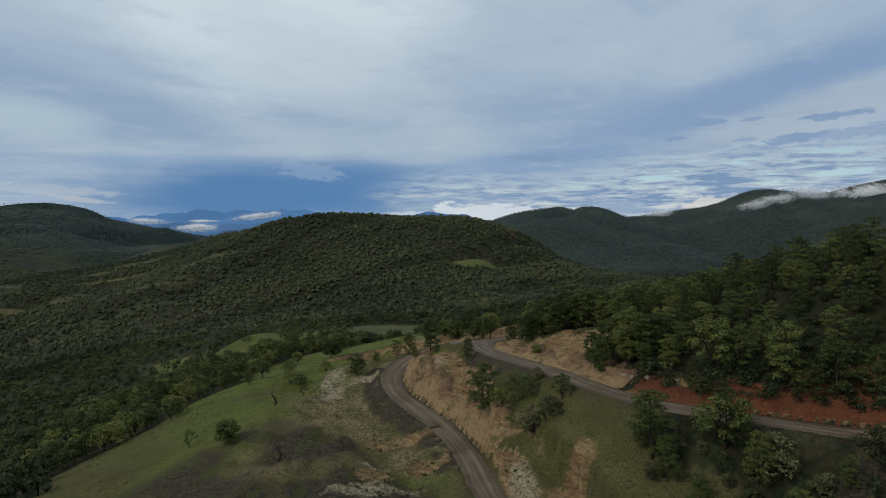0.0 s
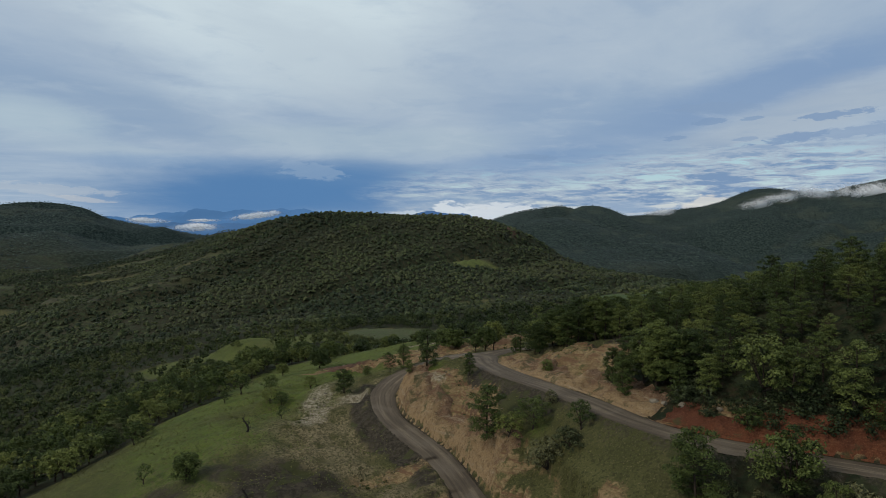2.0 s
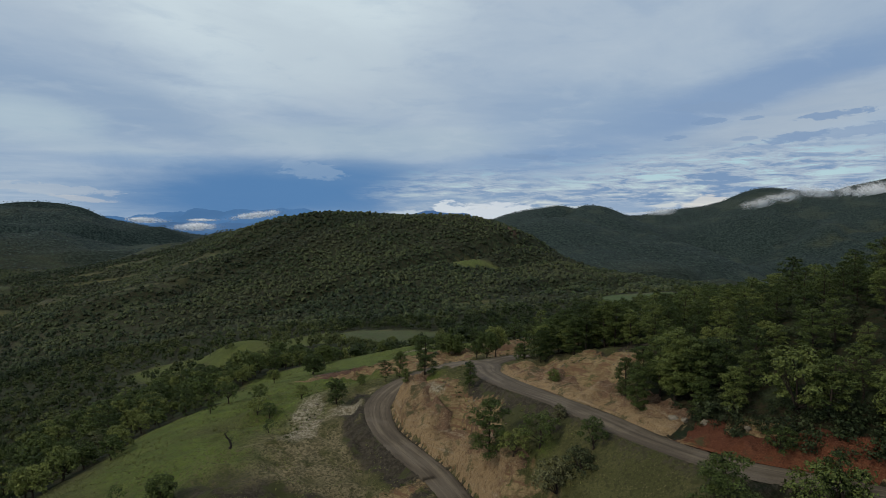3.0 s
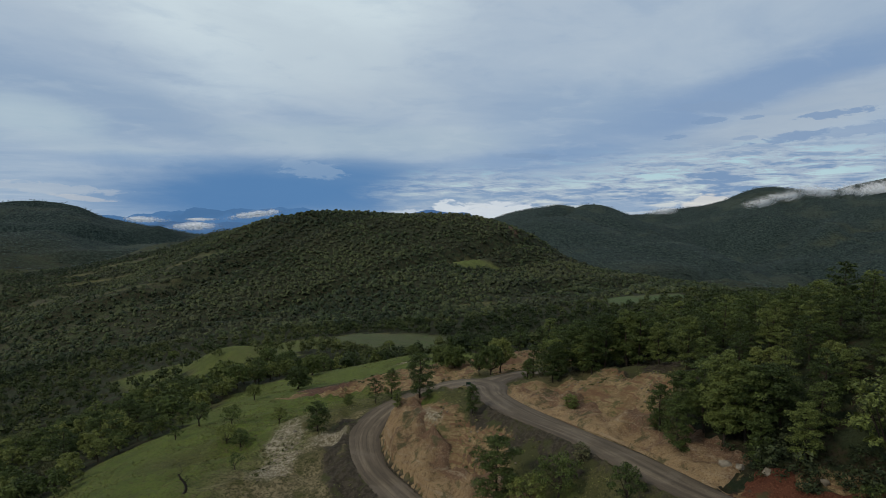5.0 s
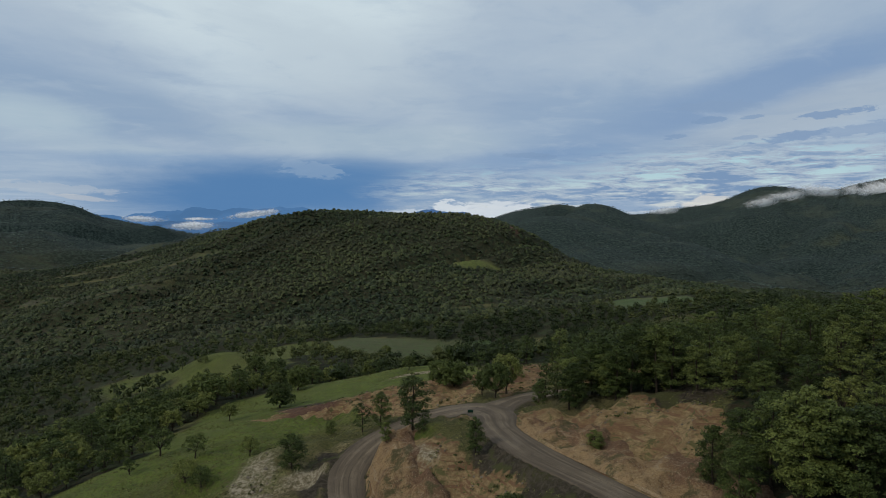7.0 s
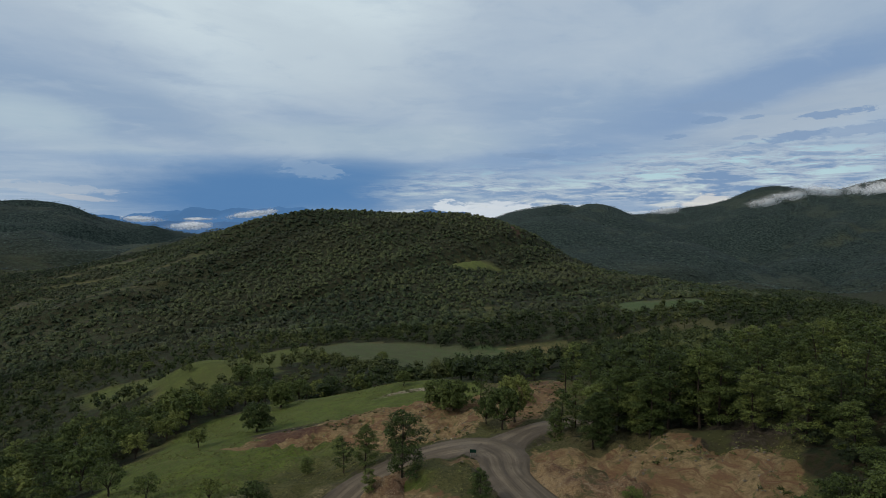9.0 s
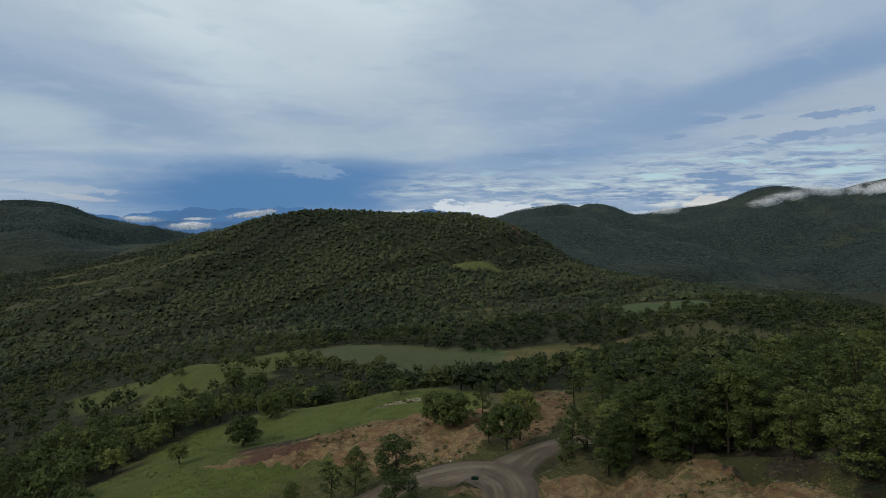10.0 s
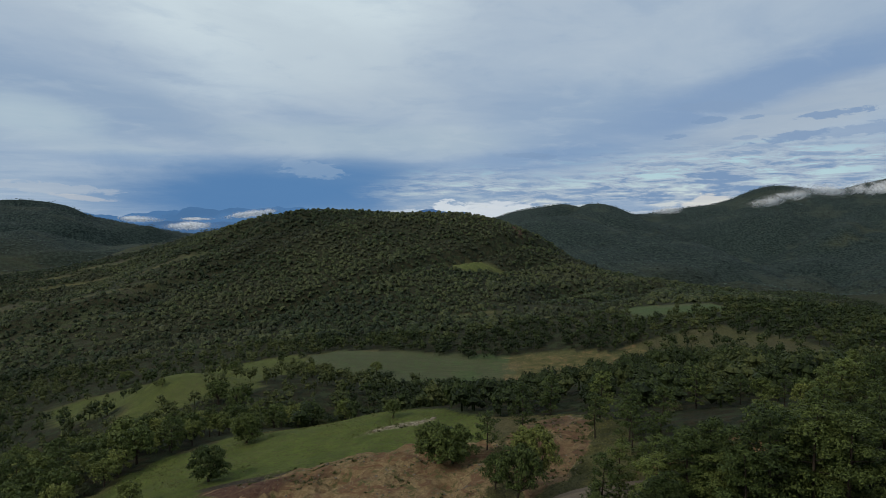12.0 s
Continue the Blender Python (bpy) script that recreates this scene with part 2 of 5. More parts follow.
    red = mixed(tree, step_up(tree, small, 0.38, 0.66), (0.080, 0.043, 0.029), (0.135, 0.076, 0.048))
    red = mixed(tree, step_up(tree, bed, 0.60, 0.66), red, (0.26, 0.18, 0.10))
    rag = calc(tree, "MULTIPLY", calc(tree, "SUBTRACT", calc(tree, "ADD", calc(tree, "MULTIPLY", mid, 0.55), calc(tree, "MULTIPLY", small, 0.45)), 0.5), 3.2)
    soil, pale = (mixed(tree, 1.0, paint, (1.36, 1.32, 1.18), "MULTIPLY") for paint in (soil, pale))
    for name, paint in (("dark", dark), ("bare", soil), ("pale", pale), ("red", red)):
        edge = step_up(tree, calc(tree, "ADD", layer(tree, name), calc(tree, "MULTIPLY", rag, 0.35 if name == "red" else 1.0)), *((0.20, 1.15) if name == "pale" else (0.25, 0.80)))
        cover = mixed(tree, calc(tree, "MULTIPLY", edge, step_up(tree, layer(tree, name), 0.02, 0.35)), cover, paint)
    tree.links.new(cover, bsdf.inputs["Base Color"])
    small = calc(tree, "ADD", small, calc(tree, "MULTIPLY", speck, 0.5))
    brush = calc(tree, "MULTIPLY", calc(tree, "MULTIPLY", bushes, layer(tree, "wood")), 3.0)
    bumps = calc(tree, "MULTIPLY", calc(tree, "MULTIPLY", crowns, layer(tree, "scrub")), 9.0)
    relief(tree, bsdf, calc(tree, "ADD", calc(tree, "ADD", bumps, brush), calc(tree, "ADD", small, calc(tree, "MULTIPLY", tiny, 0.3))), 0.9, 0.7)
    return mat


def road_material():
    mat, tree, bsdf = material("packed_gravel", 0.85)
    at = place_of(tree)
    tiny, track = noise_of(tree, at, 4.0, 6, 0.75), layer(tree, "track")
    lane = node(tree, "ShaderNodeCombineXYZ", i0=calc(tree, "MULTIPLY", layer(tree, "across"), 4.0), i1=calc(tree, "MULTIPLY", layer(tree, "along"), 0.05))
    small, patch_by = noise_of(tree, lane.outputs[0], 1.0, 6, 0.65, 0.6), noise_of(tree, at, 0.13, 5, 0.6, 0.4)
    paint = mixed(tree, step_up(tree, small, 0.35, 0.65), (0.068, 0.053, 0.038), (0.104, 0.082, 0.057))
    worn = calc(tree, "MULTIPLY", calc(tree, "MULTIPLY", track, step_up(tree, patch_by, 0.30, 0.60)), step_up(tree, small, 0.30, 0.66))
    paint = mixed(tree, calc(tree, "MULTIPLY", worn, 0.85), paint, (0.205, 0.162, 0.110))
    paint = mixed(tree, calc(tree, "MULTIPLY", step_up(tree, patch_by, 0.52, 0.66), 0.55), paint, (0.140, 0.114, 0.085))
    paint = mixed(tree, calc(tree, "MULTIPLY", step_up(tree, tiny, 0.52, 0.66), 0.7), paint, (0.050, 0.043, 0.037))
    tree.links.new(paint, bsdf.inputs["Base Color"])
    relief(tree, bsdf, tiny, 0.6, 0.10)
    return mat


def leaf_material(name, dark, light, warm, own="OBJECT", fine=4.5, drift=0.0):
    """Foliage that differs from tree to tree and from spray to spray."""
    mat, tree, bsdf = material(name, 0.65)
    spray = node(tree, "ShaderNodeNewGeometry").outputs["Random Per Island"]
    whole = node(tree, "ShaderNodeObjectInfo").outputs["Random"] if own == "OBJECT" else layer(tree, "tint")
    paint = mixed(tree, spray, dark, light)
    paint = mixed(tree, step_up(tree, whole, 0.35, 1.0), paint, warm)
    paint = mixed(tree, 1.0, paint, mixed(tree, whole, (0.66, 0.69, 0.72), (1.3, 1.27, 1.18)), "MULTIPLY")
    if drift:
        broad = noise_of(tree, node(tree, "ShaderNodeMapping", i0=place_of(tree), i3=(0.5, 0.9, 1.6)).outputs[0], 0.011, 5, 0.62, 0.4)
        paint = mixed(tree, calc(tree, "MULTIPLY", step_up(tree, broad, 0.50, 0.62), drift), paint, (0.048, 0.047, 0.030))
        paint = mixed(tree, calc(tree, "MULTIPLY", step_up(tree, broad, 0.48, 0.36), drift), paint, (0.022, 0.032, 0.020))
    grain = noise_of(tree, place_of(tree), fine, 3, 0.7)
    paint = mixed(tree, 1.0, paint, mixed(tree, step_up(tree, grain, 0.36, 0.64), (0.42, 0.46, 0.50), (1.62, 1.55, 1.4)), "MULTIPLY")
    tree.links.new(paint, bsdf.inputs["Base Color"])
    glow = node(tree, "ShaderNodeBsdfTranslucent", Color=paint)
    out = tree.nodes["Material Output"]
    both = node(tree, "ShaderNodeMixShader", i0=0.14, i1=bsdf.outputs[0], i2=glow.outputs[0])
    tree.links.new(both.outputs[0], out.inputs[0])
    return mat


def bark_material(name, dark, light):
    mat, tree, bsdf = material(name, 0.95)
    grain = noise_of(tree, place_of(tree), 6.0, 5, 0.7)
    tree.links.new(mixed(tree, step_up(tree, grain, 0.35, 0.65), dark, light), bsdf.inputs["Base Color"])
    relief(tree, bsdf, grain, 0.8, 0.05)
    return mat


def plain_material(name, colour, rough=0.7, metal=0.0, spread=0.25, scale=4.0):
    mat, tree, bsdf = material(name, rough)
    grain = noise_of(tree, place_of(tree), scale, 5, 0.6)
    low = tuple(c * (1 - spread) for c in colour)
    tree.links.new(mixed(tree, step_up(tree, grain, 0.3, 0.7), low, colour), bsdf.inputs["Base Color"])
    bsdf.inputs["Metallic"].default_value = metal
    return mat


def earth_material(name, low, high, seam, split=None):
    """Bare washed earth in uneven beds, streaked downwards; split is a place along x where the colour turns, and the colour before it."""
    mat, tree, bsdf = material(name, 0.95)
    at = place_of(tree)
    bed = noise_of(tree, node(tree, "ShaderNodeMapping", i0=at, i3=(0.12, 0.12, 1.3)).outputs[0], 1.0, 7, 0.66, 0.8)
    wash = noise_of(tree, node(tree, "ShaderNodeMapping", i0=at, i3=(1.7, 1.7, 0.22)).outputs[0], 1.0, 6, 0.7, 0.3)
    small, tiny = noise_of(tree, at, 0.22, 7, 0.7, 0.5), noise_of(tree, at, 5.0, 5, 0.8)
    mix_by = calc(tree, "ADD", layer(tree, "rise"), calc(tree, "MULTIPLY", calc(tree, "SUBTRACT", small, 0.5), 3.0))
    paint = mixed(tree, step_up(tree, mix_by, 0.15, 0.85), low, high)
    if split:
        start = node(tree, "ShaderNodeSeparateXYZ", i0=at).outputs[0]
        start = calc(tree, "ADD", start, calc(tree, "MULTIPLY", calc(tree, "SUBTRACT", small, 0.5), 10.0))
        paint = mixed(tree, step_up(tree, start, split[0] - 0.7, split[0] + 0.7), split[1], paint)
    paint = mixed(tree, calc(tree, "MULTIPLY", step_up(tree, bed, 0.54, 0.68), 0.6), paint, seam)
    dim = tuple(c * 0.5 for c in high)
    paint = mixed(tree, calc(tree, "MULTIPLY", step_up(tree, wash, 0.50, 0.66), 0.6), paint, dim)
    paint = mixed(tree, calc(tree, "MULTIPLY", step_up(tree, tiny, 0.52, 0.64), 0.6), paint, dim)
    paint = mixed(tree, calc(tree, "MULTIPLY", step_up(tree, tiny, 0.46, 0.36), 0.5), paint, tuple(min(c * 1.3, 0.4) for c in seam))
    weedy = calc(tree, "ADD", noise_of(tree, at, 0.16, 6, 0.72, 0.4), calc(tree, "MULTIPLY", tiny, 0.12))
    paint = mixed(tree, calc(tree, "MULTIPLY", step_up(tree, weedy, 0.60, 0.70), 0.8), paint, (0.062, 0.064, 0.028))
    tree.links.new(paint, bsdf.inputs["Base Color"])
    relief(tree, bsdf, calc(tree, "ADD", calc(tree, "ADD", wash, bed), calc(tree, "MULTIPLY", tiny, 0.4)), 1.0, 0.5)
    return mat


GROUND, ROAD = ground_material(), road_material()
SCARP = earth_material("scarp_earth", (0.290, 0.195, 0.100), (0.150, 0.088, 0.052), (0.340, 0.270, 0.180))
CUT = earth_material("red_cut_earth", (0.150, 0.054, 0.026), (0.110, 0.040, 0.022), (0.210, 0.100, 0.050), (36.0, (0.240, 0.155, 0.075)))
PINE = leaf_material("pine_needles", (0.028, 0.043, 0.012), (0.070, 0.097, 0.026), (0.080, 0.101, 0.029), fine=6.0)
OAK = leaf_material("oak_leaves", (0.038, 0.054, 0.015), (0.086, 0.116, 0.031), (0.102, 0.118, 0.034))
SHRUB = leaf_material("shrub_leaves", (0.032, 0.040, 0.017), (0.070, 0.082, 0.036), (0.080, 0.082, 0.042))
CANOPY = leaf_material("canopy_leaves", (0.024, 0.035, 0.016), (0.050, 0.070, 0.028), (0.054, 0.065, 0.029), "TINT", 1.1, 0.42)
NEAR_CANOPY = leaf_material("valley_leaves", (0.019, 0.029, 0.011), (0.047, 0.068, 0.021), (0.055, 0.066, 0.024), "TINT", 2.2)
# Far leaves: the air's blue haze is put into their colour.
HAZED_SCRUB = leaf_material("hazed_scrub", (0.015, 0.028, 0.031), (0.041, 0.065, 0.064), (0.047, 0.066, 0.060), "TINT", 0.22, 0.4)
BARK = bark_material("bark", (0.018, 0.014, 0.010), (0.060, 0.046, 0.034))
DEAD = bark_material("dead_wood", (0.020, 0.016, 0.013), (0.055, 0.047, 0.040))

# ---- the lie of the land ----
# Swells and hollows: middle x, y, length, breadth, turn, height.
HILLS_NEAR = [
    (0, -400, 600, 300, 0, 30.1),
    (800, 100, 110, 110, 0, 6.4),
    (-800, 200, 360, 180, 0.8, -21.3),
    (240, 500, 180, 180, 0, 30.6),
    (60, 500, 220, 110, 1.57, -18.5),
    (-80, 540, 110, 110, 0, 13.0),
    (-380, 600, 110, 110, 0, 8.2),
    (160, 600, 110, 110, 0, 19.6),
    (-220, 700, 220, 110, 1.57, -2.1),
    (-580, 800, 360, 180, 1.57, -88.9),
    (-500, 800, 110, 110, 0, 52.5),
    (500, 800, 220, 110, 1.57, -6.0),
    (0, 880, 110, 110, 0, 27.5),
    (300, 880, 110, 110, 0, 21.5),
    (60, 920, 110, 110, 0, -31.0),
    (2500, 1000, 1000, 500, 1.57, 122.6),
]
HILLS_MIDDLE = [
    (-540, 1000, 220, 110, 2.4, 37.7),
    (60, 1100, 110, 110, 0, 67.8),
    (-320, 1100, 110, 110, 0, 61.0),
    (740, 1200, 300, 300, 0, -27.5),
    (-300, 1240, 360, 180, 2.4, 91.5),
    (-60, 1240, 110, 110, 0, 38.5),
    (-480, 1300, 110, 110, 0, 15.8),
    (-880, 1400, 180, 180, 0, -8.0),
    (100, 1400, 220, 110, 0, -7.7),
    (1500, 1500, 600, 300, 1.57, 53.0),
    (-2500, 1500, 1000, 500, 1.57, 70.1),
    (800, 1500, 220, 110, 0, -14.2),
    (-160, 1500, 110, 110, 0, 12.2),
    (-660, 1560, 220, 110, 1.57, 19.5),
    (-400, 1700, 360, 180, 0, 64.9),
    (440, 1700, 360, 180, 0, -14.4),
]
HILLS_FAR = [
    (960, 2230, 420, 130, 1.5, -58.0),
    (760, 2180, 380, 90, 1.8, 20.0),
    (1160, 2200, 220, 110, 0.8, 15.8),
    (320, 2300, 110, 110, 0, 30.9),
    (-1040, 2300, 220, 110, 1.57, 17.6),
    (-1500, 2320, 600, 300, 1.57, 181.0),
    (-1900, 2320, 220, 110, 1.57, 32.5),
    (-1680, 2320, 110, 110, 0, -16.8),
    (2500, 2500, 600, 300, 0, 52.0),
    (1100, 2500, 220, 110, 0, -24.6),
    (320, 2700, 360, 180, 1.57, 104.6),
    (600, 2700, 110, 110, 0, 68.8),
    (-700, 3000, 360, 180, 1.57, -39.3),
    (900, 3000, 220, 110, 0, -33.1),
    (1480, 3160, 1000, 500, 0, 184.4),
    (1480, 3160, 220, 110, 0.8, 63.0),
    (2580, 3800, 1000, 500, 1.57, 309.4),
    (1500, 4300, 600, 300, 0.8, 148.3),
]
SPUR_FRONT = [
    (0, 20, 48, 24, 2.4, 6.9),
    (-80, 30, 80, 40, 1.57, 15.0),
    (80, 30, 14, 14, 0, 5.1),
    (160, 60, 80, 40, 1.57, 18.1),
    (50, 70, 28, 14, 0, 0.9),
    (80, 80, 28, 14, 2.4, -5.3),
    (-50, 80, 14, 14, 0, 2.0),
    (10, 80, 28, 14, 0.8, -0.4),
    (46, 100, 14, 14, 0, -2.9),
    (-30, 110, 28, 14, 1.57, 4.3),
    (-120, 110, 28, 14, 2.4, 4.8),
    (62, 118, 14, 14, 0, 2.1),
    (5, 119, 28, 14, 2.4, -7.5),
    (100, 120, 28, 14, 0.8, 2.2),
    (45, 128, 28, 14, 0, 2.7),
    (-9, 137, 14, 14, 0, 2.7),
]
SPUR_MIDDLE = [
    (80, 140, 28, 14, 2.4, 7.1),
    (95, 140, 14, 14, 0, 4.6),
    (14, 140, 14, 14, 0, 3.4),
    (-42, 145, 14, 14, 0, 5.3),
    (130, 150, 240, 120, 2.4, 83.7),
    (-82, 150, 40, 40, 0, 9.5),
    (-25, 150, 14, 14, 0, -2.4),
    (130, 150, 28, 14, 1.57, 1.3),
    (-3, 152, 14, 14, 0, -5.9),
    (-5, 172, 14, 14, 0, 6.3),
    (26, 178, 14, 14, 0, 1.7),
    (2, 183, 14, 14, 0, -1.6),
    (180, 200, 80, 40, 2.4, -1.3),
    (-160, 200, 48, 24, 1.57, 1.4),
    (16, 202, 14, 14, 0, -1.2),
    (-30, 210, 14, 14, 0, -1.7),
]
SPUR_BACK = [
    (60, 240, 48, 24, 0, -4.4),
    (-80, 250, 28, 14, 0, -0.5),
    (-16, 253, 28, 14, 0, -2.1),
    (30, 270, 14, 14, 0, -2.1),
    (-20, 280, 14, 14, 0, 2.0),
    (-217, 300, 80, 40, 1.57, -14.3),
    (5, 300, 14, 14, 0, 1.5),
    (-40, 340, 48, 24, 2.4, -9.4),
    (92, 340, 48, 24, 0, 8.4),
    (-181, 370, 14, 14, 0, -12.2),
    (20, 400, 80, 40, 0.8, -15.3),
    (-137, 420, 28, 14, 2.4, 9.9),
    (163, 430, 70, 70, 0, 11.8),
    (-100, 430, 48, 24, 1.57, 2.3),
    (-224, 478, 140, 70, 0.8, -8.9),
    (-20, 480, 80, 40, 0, -9.4),
]
SKYLINE_TRIM = [
    (-1570, 2190, 130, 130, 0, 27.4),
    (-1440, 2420, 130, 130, 0, -34.6),
    (-1330, 2640, 150, 150, 0, -37.1),
    (-1215, 2780, 150, 150, 0, -23.3),
    (-430, 1090, 70, 90, 0, 2.5),
    (-350, 1120, 70, 90, 0, -14.3),
    (-285, 1140, 70, 90, 0, -6.8),
    (-200, 1165, 70, 90, 0, 3.5),
    (-50, 1120, 60, 90, 0, -5.4),
    (30, 1100, 60, 90, 0, -4.1),
    (1545, 3130, 120, 150, 0, 16.8),
    (1740, 3300, 110, 160, 0, 11.6),
    (1920, 3360, 110, 160, 0, -15.4),
    (2270, 3450, 140, 200, 0, -16.5),
    (560, 2715, 90, 150, 0, -9.6),
    (920, 3300, 120, 150, 0, -17.1),
    (-145, 345, 50, 35, 0.8, -8.0),
]
SPUR_TRIM = [
    (-3, 169, 13, 9, 0.9, 3.0),
    (20, 197, 14, 14, 0, -2.2),
    (9, 207, 12, 9, 0, -1.3),
    (-63, 195, 16, 12, 1.57, 1.8),
    (-40, 190, 9, 9, 0, 2.3),
    (-95, 169, 16, 12, 1.57, -2.8),
    (38, 180, 12, 9, 0, -2.6),
    (16, 127, 10, 8, 0, 1.0),
    (21, 137, 9, 9, 0, -2.0),
    (9, 206, 10, 8, 0, 1.5),
    (30, 178, 9, 9, 0, 1.2),
    (35, 157, 9, 9, 0, 1.0),
    (12, 150, 8, 8, 0, 2.3),
]
VALLEY = -70.0
# The dirt road round the nose of the spur, and the branch that leaves it: x, y, z.
MAIN_ROAD = [
    (124.5, 82, 0.6), (108, 87.1, 0.5), (92.3, 92.3, 0.4), (78.5, 97.3, 0.4), (66.9, 101.8, 0.4), (57, 106.5, 0.6), (46.8, 111.4, 0.8), (37, 117.6, 0.9), (29.6, 127.5, 0.9), (21.6, 143.5, 1.0),
    (11.2, 160.4, 1.0), (6.9, 173.1, 0.5), (6.2, 182.6, -0.1), (2.2, 188.2, -0.9), (-6.3, 187.4, -2.5), (-13.4, 183.7, -4.5), (-17, 178, -6.1), (-18, 170.7, -7.5), (-15.3, 160.6, -8.9),
    (-10.1, 152.6, -10.2), (-3.7, 143.8, -11.9), (1.4, 133.1, -13.9), (4.8, 122.3, -16), (7.6, 109.9, -18.1), (8, 94.1, -20.3), (4.3, 74.1, -22.4), (-3.6, 50.8, -24.7), (-13.1, 26.5, -26.9),
]
SIDE_ROAD = [(5.5, 183, -0.3), (8, 190.5, -1.0), (12, 197.5, -1.6), (16.5, 202.3, -2.0), (23, 205.6, -2.3), (31, 207.5, -2.3), (41, 210, -1.8)]


def smooth_line(points, step=1.0):
    """Points along a Catmull-Rom curve, about step metres apart."""
    p = np.array(points, float)
    p = np.vstack([2 * p[0] - p[1], p, 2 * p[-1] - p[-2]])
    out = []
    for a, b, c, d in zip(p[:-3], p[1:-2], p[2:-1], p[3:]):
        for s in np.arange(0, 1, step / max(np.linalg.norm(c - b), step)):
            out.append(0.5 * (2 * b + (c - a) * s + (2 * a - 5 * b + 4 * c - d) * s**2 + (3 * b - a - 3 * c + d) * s**3))
    return np.array(out + [p[-2]])


JUNCTION = (3.5, 186.0)


def widths(line, half):
    """Half the road's width along a line: wider round the bend at the junction."""
    return half + 1.3 * np.exp(-0.5 * (np.hypot(line[:, 0] - JUNCTION[0], line[:, 1] - JUNCTION[1]) / 9.0) ** 2)


ROADS = [(line, widths(line, half)) for line, half in ((smooth_line(MAIN_ROAD), 3.1), (smooth_line(SIDE_ROAD), 2.6))]
LATTICE = np.random.RandomState(5).rand(256, 256)


def rough_noise(x, y, size, octaves=4, gain=0.5):
    """Smooth value noise about zero, of the given wavelength in metres."""
    total, amount = np.zeros(np.shape(x)), 1.0
    for k in range(octaves):
        u, v = np.asarray(x) / size * 2**k + 17.3 * k + 40.0, np.asarray(y) / size * 2**k + 5.1 * k + 40.0
        i, j = np.floor(u).astype(int), np.floor(v).astype(int)
        f, g = u - i, v - j
        f, g = f * f * (3 - 2 * f), g * g * (3 - 2 * g)
        c = [[LATTICE[(i + a) % 256, (j + b) % 256] for b in (0, 1)] for a in (0, 1)]
        total += amount * ((c[0][0] * (1 - g) + c[0][1] * g) * (1 - f) + (c[1][0] * (1 - g) + c[1][1] * g) * f - 0.5)
        amount *= gain
    return total


def swell(x, y, cx, cy, sx, sy, turn):
    u = (x - cx) * math.cos(turn) + (y - cy) * math.sin(turn)
    v = -(x - cx) * math.sin(turn) + (y - cy) * math.cos(turn)
    return np.exp(-0.5 * (u / sx) ** 2 - 0.5 * (v / sy) ** 2)


def smooth(v, lo, hi):
    s = np.clip((v - lo) / (hi - lo), 0, 1)
    return s * s * (3 - 2 * s)


def gullies(x, y):
    """0 on the crests of the spurs that run down the hills, 1 in the gullies between them."""
    bend = 60 * rough_noise(x, y, 260, 2)
    along, across = 0.67 * x + 0.74 * y + bend, 0.74 * x - 0.67 * y + bend
    fold = np.abs(rough_noise(across, along * 0.34, 150, 3, 0.45)) * 2
    return 1 - np.clip(fold / 0.42, 0, 1)


def natural(x, y):
    """The hillsides before the road was cut."""
    z = np.full(np.shape(x), VALLEY)
    for cx, cy, sx, sy, turn, height in HILLS_NEAR + HILLS_MIDDLE + HILLS_FAR + SPUR_FRONT + SPUR_MIDDLE + SPUR_BACK + SKYLINE_TRIM + SPUR_TRIM:
        z = z + height * swell(x, y, cx, cy, sx, sy, turn)
    reach = np.hypot(x, y - 120)
    z = z + rough_noise(x, y, 320, 5) * 17 * smooth(reach, 500, 1500)
    spurs = np.abs(rough_noise(x + 0.5 * y, y - 0.3 * x, 520, 3)) - 0.12
    z = z - spurs * 95 * smooth(y, 1250, 1700) * (1 - smooth(y, 2350, 2750)) * smooth(np.abs(x + 100), 350, 700)
    z = z - 19 * (gullies(x, y) - 0.35) * smooth(y, 640, 800) * (1 - smooth(y, 1050, 1250)) * (1 - smooth(x, 150, 350))
    z = z - 44 * (gullies(0.5 * x + 900, 0.5 * y) - 0.35) * smooth(y, 1300, 1600) * (1 - smooth(y, 2500, 2900)) * smooth(np.abs(x + 100), 350, 600)
    worn = 1 - smooth(np.hypot((x - 2) / 62, (y - 170) / 88), 0.72, 1.15)
    rim = 1 - smooth(np.hypot((x + 20) / 34, (y - 227 - 0.1 * x) / 13), 0.5, 1.0)
    z = z - np.abs(rough_noise(x + 50, y, 7, 4, 0.6)) * 5.5 * rim + 0.9 * rim
    return z + rough_noise(x + 900, y, 28, 5, 0.55) * 1.6 + (rough_noise(x, y + 500, 7, 4, 0.6) * 1.5 - np.abs(rough_noise(x, y, 9, 4, 0.6)) * 2.6) * worn


def to_road(x, y):
    """For each place: metres from the nearest road's middle line, less its half width, and the road's height there."""
    off, level = np.full(np.shape(x), 1e3), np.zeros(np.shape(x))
    near = (np.abs(x) < 130) & (y > 20) & (y < 260)
    px, py = np.asarray(x)[near], np.asarray(y)[near]
    for line, half in ROADS:
        d, z = np.full(px.shape, 1e6), np.zeros(px.shape)
        for (qx, qy, qz), wide in zip(line, half):
            far = np.hypot(px - qx, py - qy) - wide
            z, d = np.where(far < d, qz, z), np.minimum(d, far)
        better = d < off[near]
        off[near], level[near] = np.where(better, d, off[near]), np.where(better, z, level[near])
    return off, level


